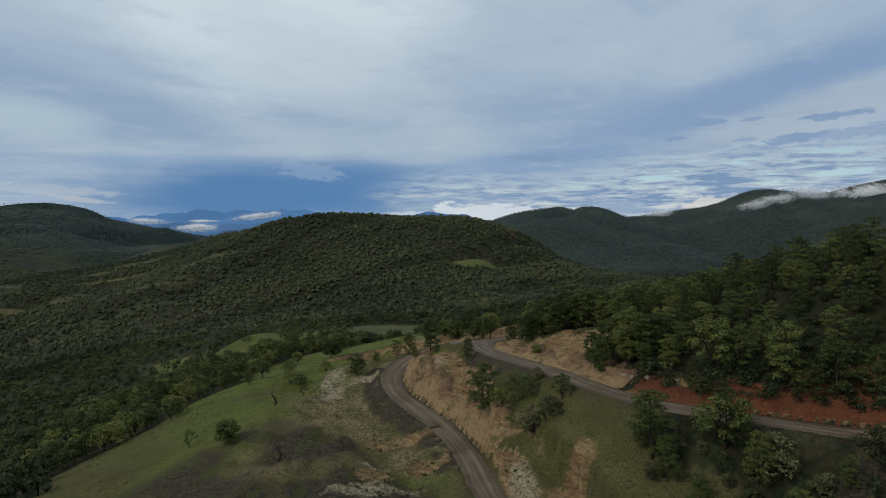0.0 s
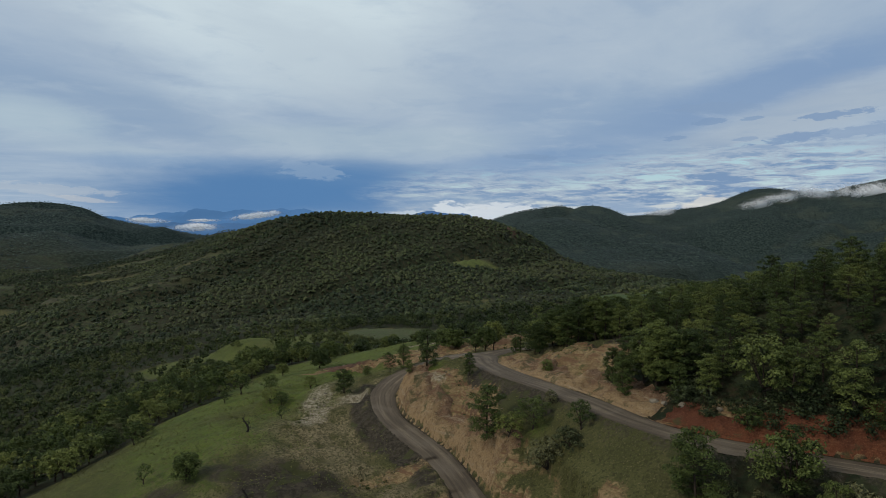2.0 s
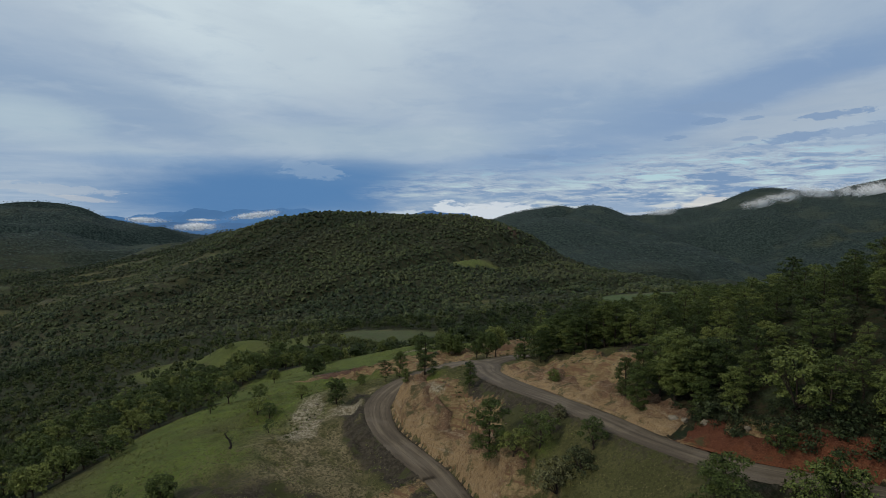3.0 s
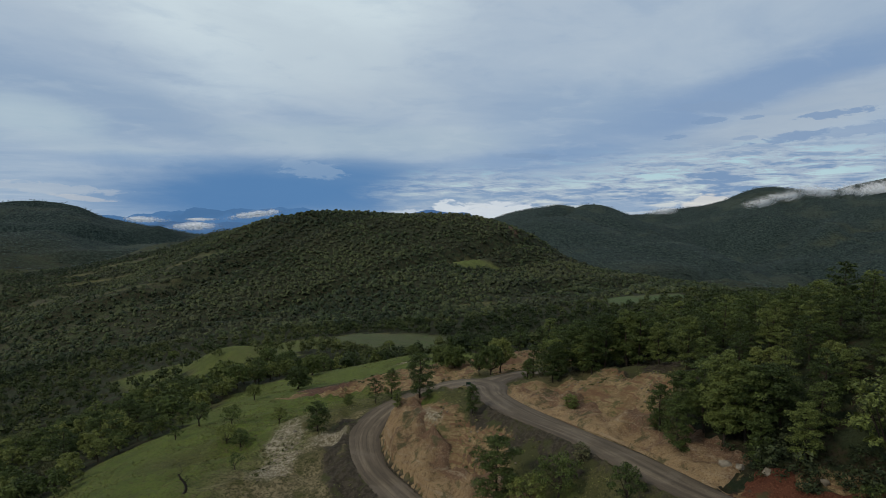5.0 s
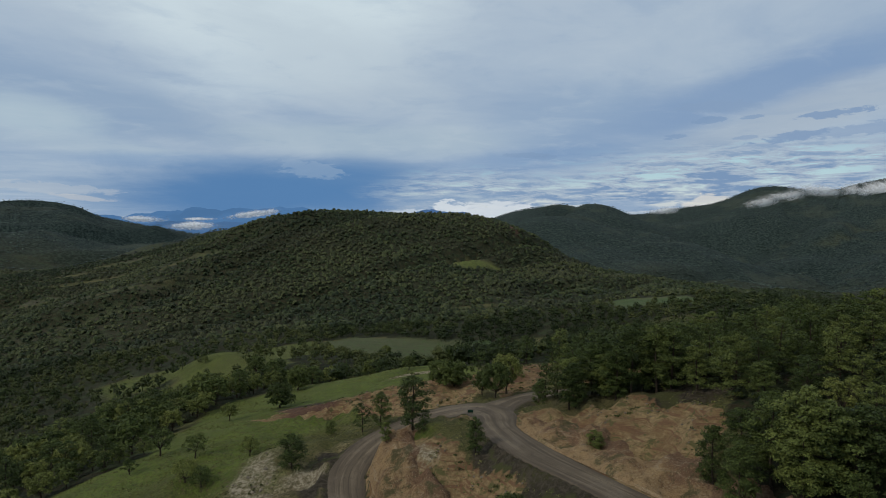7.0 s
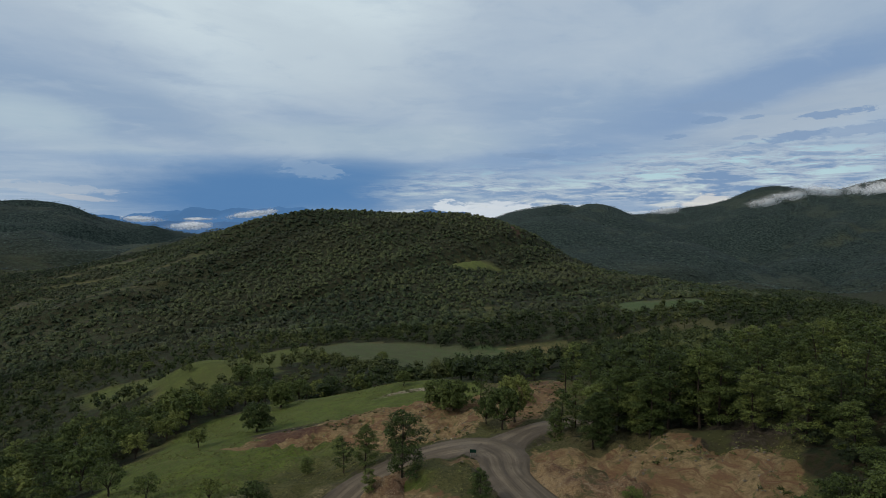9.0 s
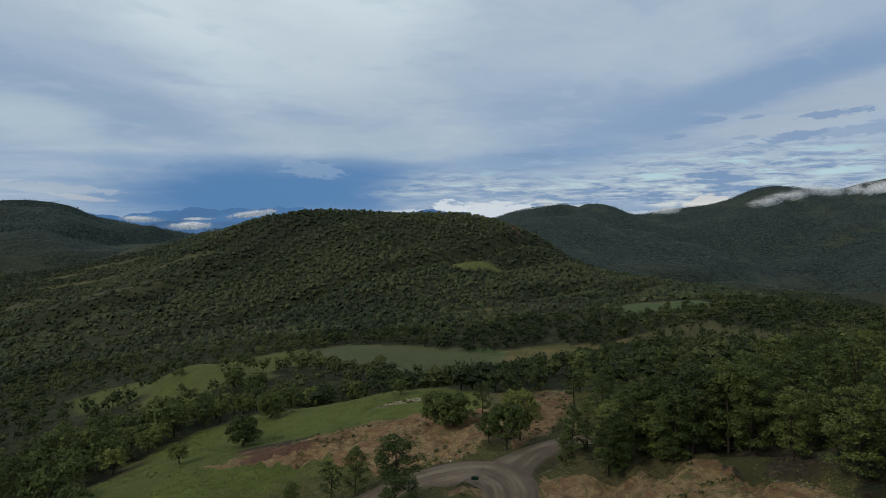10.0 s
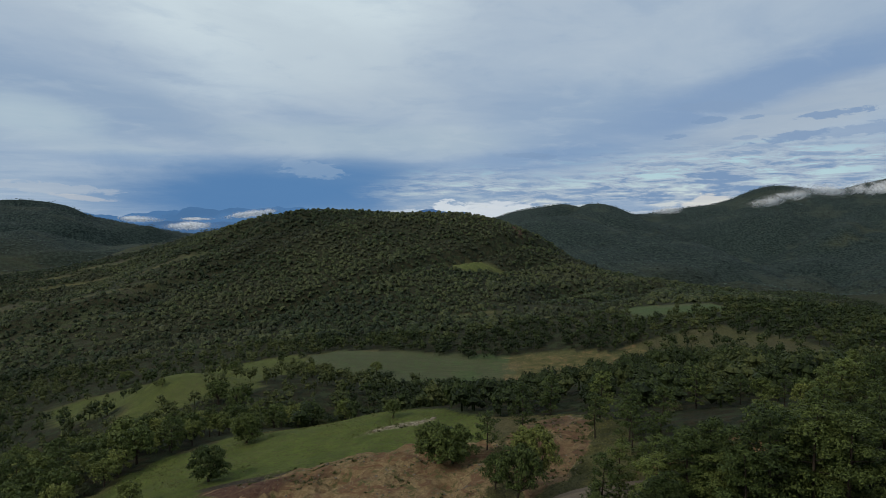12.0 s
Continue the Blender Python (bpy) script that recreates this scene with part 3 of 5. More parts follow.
def ground_height(x, y):
    x, y = np.asarray(x, float), np.asarray(y, float)
    z = natural(x, y)
    off, level = to_road(x, y)
    run = np.maximum(off, 0) * (1 + (0.8 - 0.45 * smooth(x, 32, 40)) * (z > level) * rough_noise(x, y, 5, 4, 0.6))
    bank = np.clip(z, level - 0.75 * run, level + (1.9 - 0.75 * smooth(x, 30, 38)) * run)
    keep = smooth(off, 14, 26)
    z = z * keep + bank * (1 - keep)
    return np.where(off < 0.6, level - 0.12 + 0.12 * np.clip(off + 0.4, 0, 1), z)


# ---- end of the lie of the land ----


def mesh_of(name, verts, faces, mat, smooth_faces=False):
    """A mesh from arrays: faces all with the same number of corners."""
    verts, faces = np.asarray(verts, np.float32), np.asarray(faces, np.int32)
    data = bpy.data.meshes.new(name)
    data.vertices.add(len(verts))
    data.vertices.foreach_set("co", verts.ravel())
    n = faces.shape[1]
    data.loops.add(faces.size)
    data.loops.foreach_set("vertex_index", faces.ravel())
    data.polygons.add(len(faces))
    data.polygons.foreach_set("loop_start", np.arange(0, faces.size, n, dtype=np.int32))
    data.polygons.foreach_set("use_smooth", np.full(len(faces), smooth_faces))
    data.materials.append(mat)
    data.update()
    data.validate()
    return data


def add_layer(data, name, values):
    data.attributes.new(name, "FLOAT", "POINT").data.foreach_set("value", np.asarray(values, np.float32))


def spaced(stops):
    """Grid lines: stops are (place, spacing there); the spacing changes evenly between them."""
    out = [stops[0][0]]
    places, gaps = zip(*stops)
    while out[-1] < places[-1]:
        out.append(out[-1] + np.interp(out[-1], places, gaps))
    return np.array(out)


def patch(x, y, cx, cy, rx, ry, turn=0.0):
    """1 inside a patch of ground, falling to 0 round its ragged rim."""
    u = (x - cx) * math.cos(turn) + (y - cy) * math.sin(turn)
    v = -(x - cx) * math.sin(turn) + (y - cy) * math.cos(turn)
    return 1 - smooth(np.sqrt((u / rx) ** 2 + (v / ry) ** 2) + 0.8 * rough_noise(x, y, 14, 4), 0.35, 1.5)


def inside(x, y, corners, rag=3.0):
    """1 inside a many-sided piece of ground whose rim strays by about rag metres."""
    x, y = x + rag * 2 * rough_noise(x, y, 6 * rag, 3), y + rag * 2 * rough_noise(x + 77, y, 6 * rag, 3)
    odd = np.zeros(np.shape(x), bool)
    for (ax, ay), (bx, by) in zip(corners, corners[1:] + corners[:1]):
        if ay != by:
            odd ^= ((ay > y) != (by > y)) & (x < (bx - ax) * (y - ay) / (by - ay) + ax)
    return odd.astype(float)


GRASS_SLOPE = [(-92, 115), (-90, 140), (-84, 165), (-80, 190), (-70, 204), (-58, 218), (-38, 229), (-22, 226), (-11, 213), (0, 201), (20, 196), (44, 170), (30, 140), (36, 112), (44, 98), (34, 60), (10, 30), (-60, 30), (-110, 60)]
TERRACE = [(-78, 246), (-74, 270), (-62, 288), (-35, 288), (-10, 280), (6, 262), (2, 228), (-25, 218), (-45, 206), (-66, 208), (-76, 222)]
NORTH_GRASS = [(-200, 425), (-245, 485), (-205, 520), (-140, 545), (-114, 554), (-87, 506), (-88, 413), (-94, 385), (-115, 375), (-128, 355), (-150, 400)]
PLATEAU = [(-101, 540), (-83, 560), (-46, 548), (32, 524), (38, 495), (13, 475), (-34, 460), (-70, 482), (-93, 499)]
PALE_RIDGE = [(32, 525), (70, 520), (108, 508), (112, 474), (84, 462), (54, 456), (30, 485)]
RIGHT_MEADOW = [(130, 635), (195, 605), (190, 560), (128, 575)]
RIGHT_SLOPE = [(92, 312), (125, 318), (175, 420), (165, 505), (112, 520), (90, 505), (86, 420), (80, 350)]
RIDGE = [(58, 158), (66, 160), (88, 146), (96, 134), (90, 130), (78, 140), (66, 148)]
LEDGE = [(-40, 890), (17, 940), (64, 930), (12, 875)]
BEHIND_JUNCTION = [(-12, 196), (26, 196), (30, 240), (28, 256), (6, 262), (-6, 240)]
WEST_CLEARINGS = [(22, 690, 26, 9, 0.1), (370, 1170, 45, 8, 0), (75, 640, 24, 7, 0.4), (-620, 1130, 90, 13, 0.3), (-500, 1010, 60, 9, 0.35), (-800, 1330, 110, 16, 0.2), (-420, 860, 40, 8, 0.5), (-700, 1010, 100, 15, 0.3), (-560, 900, 100, 12, 0.3), (-760, 1180, 130, 15, 0.25), (-390, 1000, 70, 9, 0.4), (-640, 1260, 110, 12, 0.2), (1500, 2420, 170, 32, 0.1), (1300, 2280, 90, 26, 0.3), (1950, 2900, 200, 34, 0.1)]
PALE_PATCHES = [(-13, 119, 7, 1.6, 0.35), (-20, 114, 6, 1.5, 0.3), (-17, 125, 4, 1.2, 0.2), (-34.5, 177, 3.5, 8, -0.15), (-33, 162, 3.5, 9, -0.2), (-25, 173, 4, 2.5, 0), (-14, 262, 10, 1.6, 0.3), (-5, 166, 2.5, 4, 0.6), (12, 117, 2.5, 5, 0.2), (-470, 960, 22, 8, 0.4), (86, 1090, 26, 6, 0.2)]
DRY_PATCHES = [(-30, 148, 14, 16, 0.2), (-40, 126, 16, 12, 0.3), (-20, 178, 7, 8, 0), (-24, 160, 14, 15, 0), (-22, 137, 12, 6, 0.2), (-8, 130, 8, 8, 0)]
BARE_PATCHES = [(21, 113, 4, 3, 0.3), (1.5, 178.5, 5, 3.5, 0.1), (-22, 232, 20, 5, 0.15), (-2, 231, 14, 5, 0), (11, 118, 2.5, 7, 0.25), (-6, 128, 5, 2, 0.3), (-14, 138, 9, 3, 0.4), (29, 130, 4, 2, -0.8), (-16, 122, 4, 2, 0.3)]
MOUND = [(-15, 172), (-11, 174), (-5, 168), (4, 160), (10, 154), (9, 146), (2, 149), (-6, 156), (-13, 163)]
ROADSIDE_BANK = [(12, 186), (22, 181), (30, 179), (38, 170), (36, 158), (31, 147), (26, 140), (20, 150), (13, 163), (10, 176)]
RIM = [(-50, 226), (-32, 238), (-10, 242), (6, 238), (9, 222), (3, 201), (-7, 199), (-14, 207), (-24, 219), (-36, 223)]
BROWN_TRACK = [(14, 252), (26, 254), (25, 235), (20, 214), (11, 205), (9, 225)]
DARK_PATCHES = [(-26, 235, 12, 2.2, 0.2), (-8, 233, 8, 1.6, 0.1), (-33, 128, 22, 10, 0.3), (-20, 115, 18, 8, 0.3), (-52, 112, 22, 12, 0.2), (-38, 236, 12, 3, 0.2), (-12, 148, 4, 8, 0.7), (66, 94, 18, 6, 0.5), (40, 176, 8, 4, 0.1)]
RED_PATCHES = [(-33, 229, 13, 3.5, 0.25), (88, 1072, 9, 26, 0.1), (-36, 233, 12, 2.5, 0.2), (35, 125, 5, 3, 0)]
LUSH_PATCHES = [(-60, 190, 30, 30, 0.4), (-58, 152, 19, 22, 0.2), (-48, 128, 15, 12, 0.3), (-10, 122, 9, 5, 0.3), (-40, 208, 26, 9, 0.2), (15, 137, 3, 3, 0.3), (-6, 173, 4, 3, 0)]


def most(x, y, patches):
    return np.max([patch(x, y, *p) for p in patches], axis=0)


def any_of(x, y, pieces, rag=3.0):
    return np.max([inside(x, y, p, rag) for p in pieces], axis=0)


def heath(x, y):
    """1 on the open, grazed ledges of the western slopes."""
    bands = rough_noise(0.5 * x + 0.3 * y, 2.2 * y - 0.9 * x, 90, 5, 0.62)
    return 0.9 * smooth(bands, 0.05, 0.16) * smooth(-x, 250, 430) * smooth(y, 600, 720) * (1 - smooth(y, 1300, 1600))


def open_ground(x, y):
    """1 where no wood grows."""
    near = any_of(x, y, [GRASS_SLOPE, TERRACE, BEHIND_JUNCTION, ROADSIDE_BANK, RIM])
    far = any_of(x, y, [PLATEAU, PALE_RIDGE, RIGHT_MEADOW, LEDGE], 8.0)
    far = np.max([far, 0.84 * inside(x, y, NORTH_GRASS, 8.0), 0.68 * inside(x, y, RIGHT_SLOPE, 8.0), 0.35 * inside(x, y, RIDGE, 4.0)], axis=0)
    return np.maximum(np.maximum(near, far), most(x, y, WEST_CLEARINGS))


def build_ground():
    xs = spaced([(-4300, 100), (-1500, 40), (-400, 13), (-130, 3), (-42, 1.3), (-28, 1.0), (42, 1.0), (74, 1.2), (140, 3), (420, 14), (1500, 40), (4300, 100)])
    ys = spaced([(-900, 60), (0, 8), (70, 2), (105, 1.0), (130, 0.95), (195, 0.95), (250, 1.4), (330, 3.5), (700, 10), (1500, 28), (2600, 48), (4500, 80)])
    gx, gy = np.meshgrid(xs, ys)
    x, y = gx.ravel(), gy.ravel()
    z = ground_height(x, y)
    n = len(xs)
    i = (np.arange(len(ys) - 1)[:, None] * n + np.arange(n - 1)).ravel()
    data = mesh_of("ground", np.stack([x, y, z], 1), np.stack([i, i + 1, i + n + 1, i + n], 1), GROUND, True)
    g = z.reshape(gx.shape)
    steep = np.hypot(np.gradient(g, ys, axis=0), np.gradient(g, xs, axis=1)).ravel()
    off, level = to_road(x, y)
    above = smooth(z - level, 0.2, 1.0) * (off < 30)
    cut = smooth(steep, 0.62, 0.95) * (1 - smooth(off, 6, 11)) * above
    spoil = 0.35 * smooth(steep, 0.5, 0.8) * (1 - smooth(off, 4, 9)) * (1 - above) * (off < 30)
    outer = (y > 125) & (y < 182) & (x < 4) & (level < -3)
    spoil = np.maximum(spoil, (1 - smooth(off, np.where(outer, 3.5, 1.0), np.where(outer, 7.0, 2.6))) * (1 - above) * np.where(outer, 0.9, 0.55))
    hollow = (x > 2) & (y > 138) & (y < 178)
    spoil = np.maximum(spoil, 0.8 * hollow * (1 - smooth(off, 3.0, 8.0)) * (1 - above))
    bare = np.max([most(x, y, BARE_PATCHES), cut, any_of(x, y, [MOUND, ROADSIDE_BANK, BROWN_TRACK, RIM], 2.5), 0.34 * any_of(x, y, [PALE_RIDGE], 6), 0.8 * (1 - smooth(off, 0.3, 1.4)) * above], axis=0)
    red = np.maximum(most(x, y, RED_PATCHES), 0.5 * any_of(x, y, [BROWN_TRACK], 2.5))
    lush = np.maximum(most(x, y, LUSH_PATCHES), any_of(x, y, [TERRACE], 4.0))
    lush = np.maximum(lush, 0.8 * any_of(x, y, [NORTH_GRASS, LEDGE], 4.0))
    field = any_of(x, y, [PLATEAU, RIGHT_MEADOW], 5.0)
    clear = open_ground(x, y)
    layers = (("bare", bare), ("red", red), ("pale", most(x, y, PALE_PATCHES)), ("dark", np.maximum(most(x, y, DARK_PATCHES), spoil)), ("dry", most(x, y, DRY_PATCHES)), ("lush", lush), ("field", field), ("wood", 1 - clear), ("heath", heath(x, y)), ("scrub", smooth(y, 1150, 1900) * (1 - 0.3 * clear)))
    for name, values in layers:
        add_layer(data, name, values)
    tagged(new("ground", data), "grassy hillside with bare earth, woods and distant hills", "ground", kind="structure")


def build_road(name, line, half, label):
    """The packed bed, crowned a little, with two worn wheel tracks."""
    side = np.gradient(line[:, :2], axis=0)
    side = np.stack([side[:, 1], -side[:, 0]], 1) / np.linalg.norm(side, axis=1)[:, None]
    cols = np.linspace(-1, 1, 19)
    verts, track, lengths, widths = [], [], [], []
    for (x, y, z), s, k in zip(line, side, range(len(line))):
        for c in cols:
            wob = half[k] * (c + 0.09 * math.sin(k * 0.21 + 2 * c) * abs(c))
            rut = math.exp(-((abs(c) - 0.36) / 0.24) ** 2)
            verts.append((x + s[0] * wob, y + s[1] * wob, z + 0.02 + 0.06 * (1 - c * c) - 0.05 * rut - 0.16 * (abs(c) > 0.97)))
            track.append(rut)
            lengths.append(float(k))
            widths.append(float(c))
    n = len(cols)
    i = (np.arange(len(line) - 1)[:, None] * n + np.arange(n - 1)).ravel()
    data = mesh_of(name, verts, np.stack([i, i + 1, i + n + 1, i + n], 1), ROAD, True)
    for layer_name, values in (("track", track), ("along", lengths), ("across", widths)):
        add_layer(data, layer_name, values)
    tagged(new(name, data), label, "road", kind="structure")


def uphill_line(first, last, step):
    """Places along the main road's middle from one x, y to another, and the way to its right-hand side."""
    line = ROADS[0][0]
    a, b = (int(np.argmin(np.hypot(line[:, 0] - p[0], line[:, 1] - p[1]))) for p in (first, last))
    k = np.arange(min(a, b), max(a, b), step)
    at = np.stack([np.interp(k, np.arange(len(line)), line[:, c]) for c in range(3)], 1)
    ahead = np.gradient(at[:, :2], axis=0)
    ahead = np.stack([np.convolve(np.pad(ahead[:, c], 6, "edge"), np.ones(13) / 13, "valid") for c in range(2)], 1)
    side = np.stack([ahead[:, 1], -ahead[:, 0]], 1) / np.linalg.norm(ahead, axis=1)[:, None]
    return k, at, side


def strip_mesh(name, points, values, mat):
    rows, cols = points.shape[:2]
    i = (np.arange(rows - 1)[:, None] * cols + np.arange(cols - 1)).ravel()
    data = mesh_of(name, points.reshape(-1, 3), np.stack([i, i + 1, i + cols + 1, i + cols], 1), mat, True)
    add_layer(data, "rise", values.ravel())
    return data


def build_scarp(name, first, last, sign, reach, depth, label, mat=None):
    """An eroded earth bank beside the road: ledges across it and gullies down it."""
    k, at, side = uphill_line(first, last, 0.4)
    d = np.concatenate([np.linspace(0.1, 1.5, 6), np.arange(1.8, reach, 0.35)])
    x = at[:, 0:1] + sign * side[:, 0:1] * (3.0 + d)
    y = at[:, 1:2] + sign * side[:, 1:2] * (3.0 + d)
    v = np.broadcast_to(d / reach, x.shape)
    ends = np.minimum(smooth(k, k[0], k[0] + 8), 1 - smooth(k, k[-1] - 8, k[-1]))[:, None]
    z = ground_height(x.ravel(), y.ravel()).reshape(x.shape)
    folds = 1 - 2.2 * np.abs(rough_noise(k[:, None] + 0 * x, v * 3.0, 3.4, 3, 0.55))
    ledge = np.abs(((z + 1.4 * rough_noise(x, y, 5, 3)) * 0.8) % 1.0 - 0.5)
    lift = 0.05 + 0.22 * smooth(v, 0.0, 0.06) + depth * np.clip(folds, 0, 1) * smooth(v, 0.0, 0.2) + 0.8 * depth * ledge * smooth(v, 0.0, 0.15)
    fade = ends * (1 - smooth(v + 0.35 * rough_noise(x, y, 4, 3), 0.72, 0.98))
    z = z + lift * fade - 0.30 * (1 - smooth(fade, 0.0, 0.12))
    tagged(new(name, strip_mesh(name, np.stack([x, y, z], -1), v, mat or SCARP)), label, "earth bank", kind="structure")


build_ground()
build_road("road", *ROADS[0], "winding grey-brown dirt road with worn wheel tracks")
build_road("side_road", ROADS[1][0] + (0, 0, 0.012), ROADS[1][1], "branch of the dirt road leading behind the pines")
build_scarp("scarp", (-12, 184), (3, 131), -1.0, 8.5, 0.95, "eroded ochre and rust scarp of bare earth above the road")
build_scarp("roadside_bank", (7, 177), (31, 126), 1.0, 9.5, 0.55, "gently washed ochre earth bank above the road")
build_scarp("road_cut", (30, 127), (96, 91), 1.0, 6.0, 0.45, "steep bare red earth bank cut beside the dirt road", CUT)


# ---- trees ----
RNG = np.random.RandomState(11)


def unit(v):
    return v / np.maximum(np.linalg.norm(v, axis=-1, keepdims=True), 1e-9)


def tube(points, radii, sides=6):
    """A tapered tube along points, as verts and four-cornered faces."""
    points, radii = np.asarray(points, float), np.asarray(radii, float)
    ahead = unit(np.gradient(points, axis=0))
    side = unit(np.cross(ahead, (0.31, 0.17, 0.05) + 0 * ahead + np.array([0, 0, 1]) * (np.abs(ahead[:, 2:]) < 0.8)))
    up = np.cross(ahead, side)
    a = np.arange(sides) * 2 * np.pi / sides
    ring = side[:, None] * np.cos(a)[None, :, None] + up[:, None] * np.sin(a)[None, :, None]
    verts = (points[:, None] + ring * radii[:, None, None]).reshape(-1, 3)
    k, n = np.meshgrid(np.arange(len(points) - 1), np.arange(sides), indexing="ij")
    m = (n + 1) % sides
    faces = np.stack([k * sides + n, k * sides + m, (k + 1) * sides + m, (k + 1) * sides + n], -1).reshape(-1, 4)
    return verts, faces


def joined(pieces):
    verts, faces, base = [], [], 0
    for v, f in pieces:
        verts.append(v)
        faces.append(np.asarray(f) + base)
        base += len(v)
    return np.concatenate(verts), np.concatenate(faces)


def sprays(centres, outward, length, width, rng, spread=0.8):
    """One small leafy spray, a three-cornered blade, at each centre, its face turned outwards more or less."""
    n = len(centres)
    face = unit(unit(outward) + 0.6 * spread * rng.normal(size=(n, 3)) / 1.7)
    along = unit(np.cross(face, rng.normal(size=(n, 3))) + 0.35 * unit(outward))
    across = unit(np.cross(along, face))
    size = rng.uniform(0.6, 1.4, (n, 1))
    a, w = along * length * size * 0.5, across * width * size * 0.6
    verts = np.stack([centres - a * 0.8 + w, centres - a * 0.8 - w * rng.uniform(0.5, 1, (n, 1)), centres + a], 1).reshape(-1, 3)
    return verts, np.arange(3 * n).reshape(-1, 3)


def blades_up(centres, outward, length, width, rng, spread=0.8):
    """One upright blade at each centre, leaning outwards."""
    n = len(centres)
    along = unit(outward + spread * rng.normal(size=(n, 3)))
    across = unit(np.cross(along, rng.normal(size=(n, 3))))
    a, w = along * length * 0.5, across * width * 0.6
    verts = np.stack([centres - a * 0.8 + w, centres - a * 0.8 - w, centres + a], 1).reshape(-1, 3)
    return verts, np.arange(3 * n).reshape(-1, 3)


def clump(centre, radius, count, length, width, rng, flat=0.75):
    way = unit(rng.normal(size=(count, 3)))
    way[:, 2] = np.where(way[:, 2] < -0.35, -way[:, 2], way[:, 2])
    at = centre + way * (radius * rng.uniform(0.55, 1.08, (count, 1))) * (1, 1, flat)
    return sprays(at, way + (0, 0, 0.5), length, width, rng)


def pine_meshes(rng, tall=10.0, reach=2.7, bare=0.32, limbs=26, full=1.0, sprig=0.44):
    """Wood and needles of an open-crowned pine: whorled limbs that end in rounded tufts."""
    k = np.linspace(0, 1, 8)
    lean = rng.normal(size=2) * 0.35
    stem = np.stack([lean[0] * k**2 + 0.12 * np.sin(5 * k + rng.rand() * 6), lean[1] * k**2, tall * 0.97 * k], 1)
    wood, leaf = [tube(stem, 0.17 * (1 - 0.85 * k) + 0.012, 7)], []
    for j in range(limbs):
        s = bare + (0.98 - bare) * (j + rng.rand()) / limbs
        root = np.array([np.interp(s, k, stem[:, c]) for c in range(3)])
        turn = j * 2.4 + rng.normal() * 0.4
        h = (s - bare) / (1 - bare)
        far = reach * (0.62 + 0.5 * h) * (1 - h**2.4) ** 0.75 * rng.uniform(0.6, 1.15) + 0.35
        if rng.rand() < 0.10:
            far *= 0.5
        rise = far * rng.uniform(0.05, 0.45) + 0.25 * h
        tip = root + np.array([math.cos(turn) * far, math.sin(turn) * far, rise])
        bend = (root + tip) / 2 - (0, 0, 0.10 * far)
        wood.append(tube([root, bend, tip], [0.055 * (1.15 - s), 0.035, 0.012], 3))
        size = rng.uniform(0.76, 1.14) * (0.7 + 0.3 * far / reach)
        leaf.append(clump(tip, size, int(50 * full), sprig, sprig * 0.55, rng, 0.7))
        if far > 1.1:
            off = np.array([math.cos(turn + 1.5), math.sin(turn + 1.5), 0.15]) * rng.uniform(-0.7, 0.7)
            leaf.append(clump(root + (tip - root) * 0.62 + off, size * 0.9, int(28 * full), sprig, sprig * 0.55, rng, 0.65))
    leaf.append(clump(stem[-1] + (0, 0, 0.15), 0.5, int(32 * full), sprig, sprig * 0.5, rng, 1.2))
    return joined(wood), joined(leaf)


def oak_meshes(rng, tall=7.0, reach=3.4, clumps=30, full=1.0, sprig=0.46, skirt=0.26):
    """Wood and leaves of a broad, round-headed oak with a short forked trunk."""
    fork = tall * rng.uniform(0.16, 0.28)
    foot = np.array([[0, 0, -0.15], [rng.normal() * 0.12, rng.normal() * 0.12, fork * 0.5], [rng.normal() * 0.25, rng.normal() * 0.25, fork]])
    wood, leaf = [tube(foot, [0.26, 0.20, 0.17], 7)], []
    for j in range(clumps):
        turn, s = j * 2.4 + rng.normal() * 0.25, (j + 0.5) / clumps
        high = 0.06 + 0.94 * s**0.8
        wide = reach * math.sqrt(max(1 - (1.55 * (high - 0.42)) ** 2, 0.05)) * rng.uniform(0.45, 1.05)
        tip = np.array([math.cos(turn) * wide, math.sin(turn) * wide, tall * (skirt + (0.92 - skirt) * high)])
        if j % 3 == 0:
            bend = foot[2] + (tip - foot[2]) * 0.5 + rng.normal(size=3) * 0.25
            wood.append(tube([foot[2], bend, tip], [0.11, 0.065, 0.02], 5))
        leaf.append(clump(tip, rng.uniform(0.75, 1.25) * reach / 3.4, int(76 * full), sprig, sprig * 0.72, rng, 0.78))
    return joined(wood), joined(leaf)


def shrub_meshes(rng, tall=3.0, reach=1.9, clumps=16):
    """Wood and leaves of a low shrub that branches from the ground."""
    wood, leaf = [], []
    for j in range(clumps):
        turn, s = j * 2.4 + rng.normal() * 0.3, (j + 0.5) / clumps
        wide = reach * math.sqrt(1 - s**2 * 0.85) * rng.uniform(0.3, 1.0)
        tip = np.array([math.cos(turn) * wide, math.sin(turn) * wide, tall * (0.14 + 0.72 * s * rng.uniform(0.8, 1.15))])
        wood.append(tube([(0.1 * math.cos(turn), 0.1 * math.sin(turn), -0.1), tip * (0.5, 0.5, 0.62), tip], [0.06, 0.04, 0.012], 3))
        leaf.append(clump(tip, rng.uniform(0.45, 0.8), 60, 0.27, 0.18, rng, 0.85))
    return joined(wood), joined(leaf)


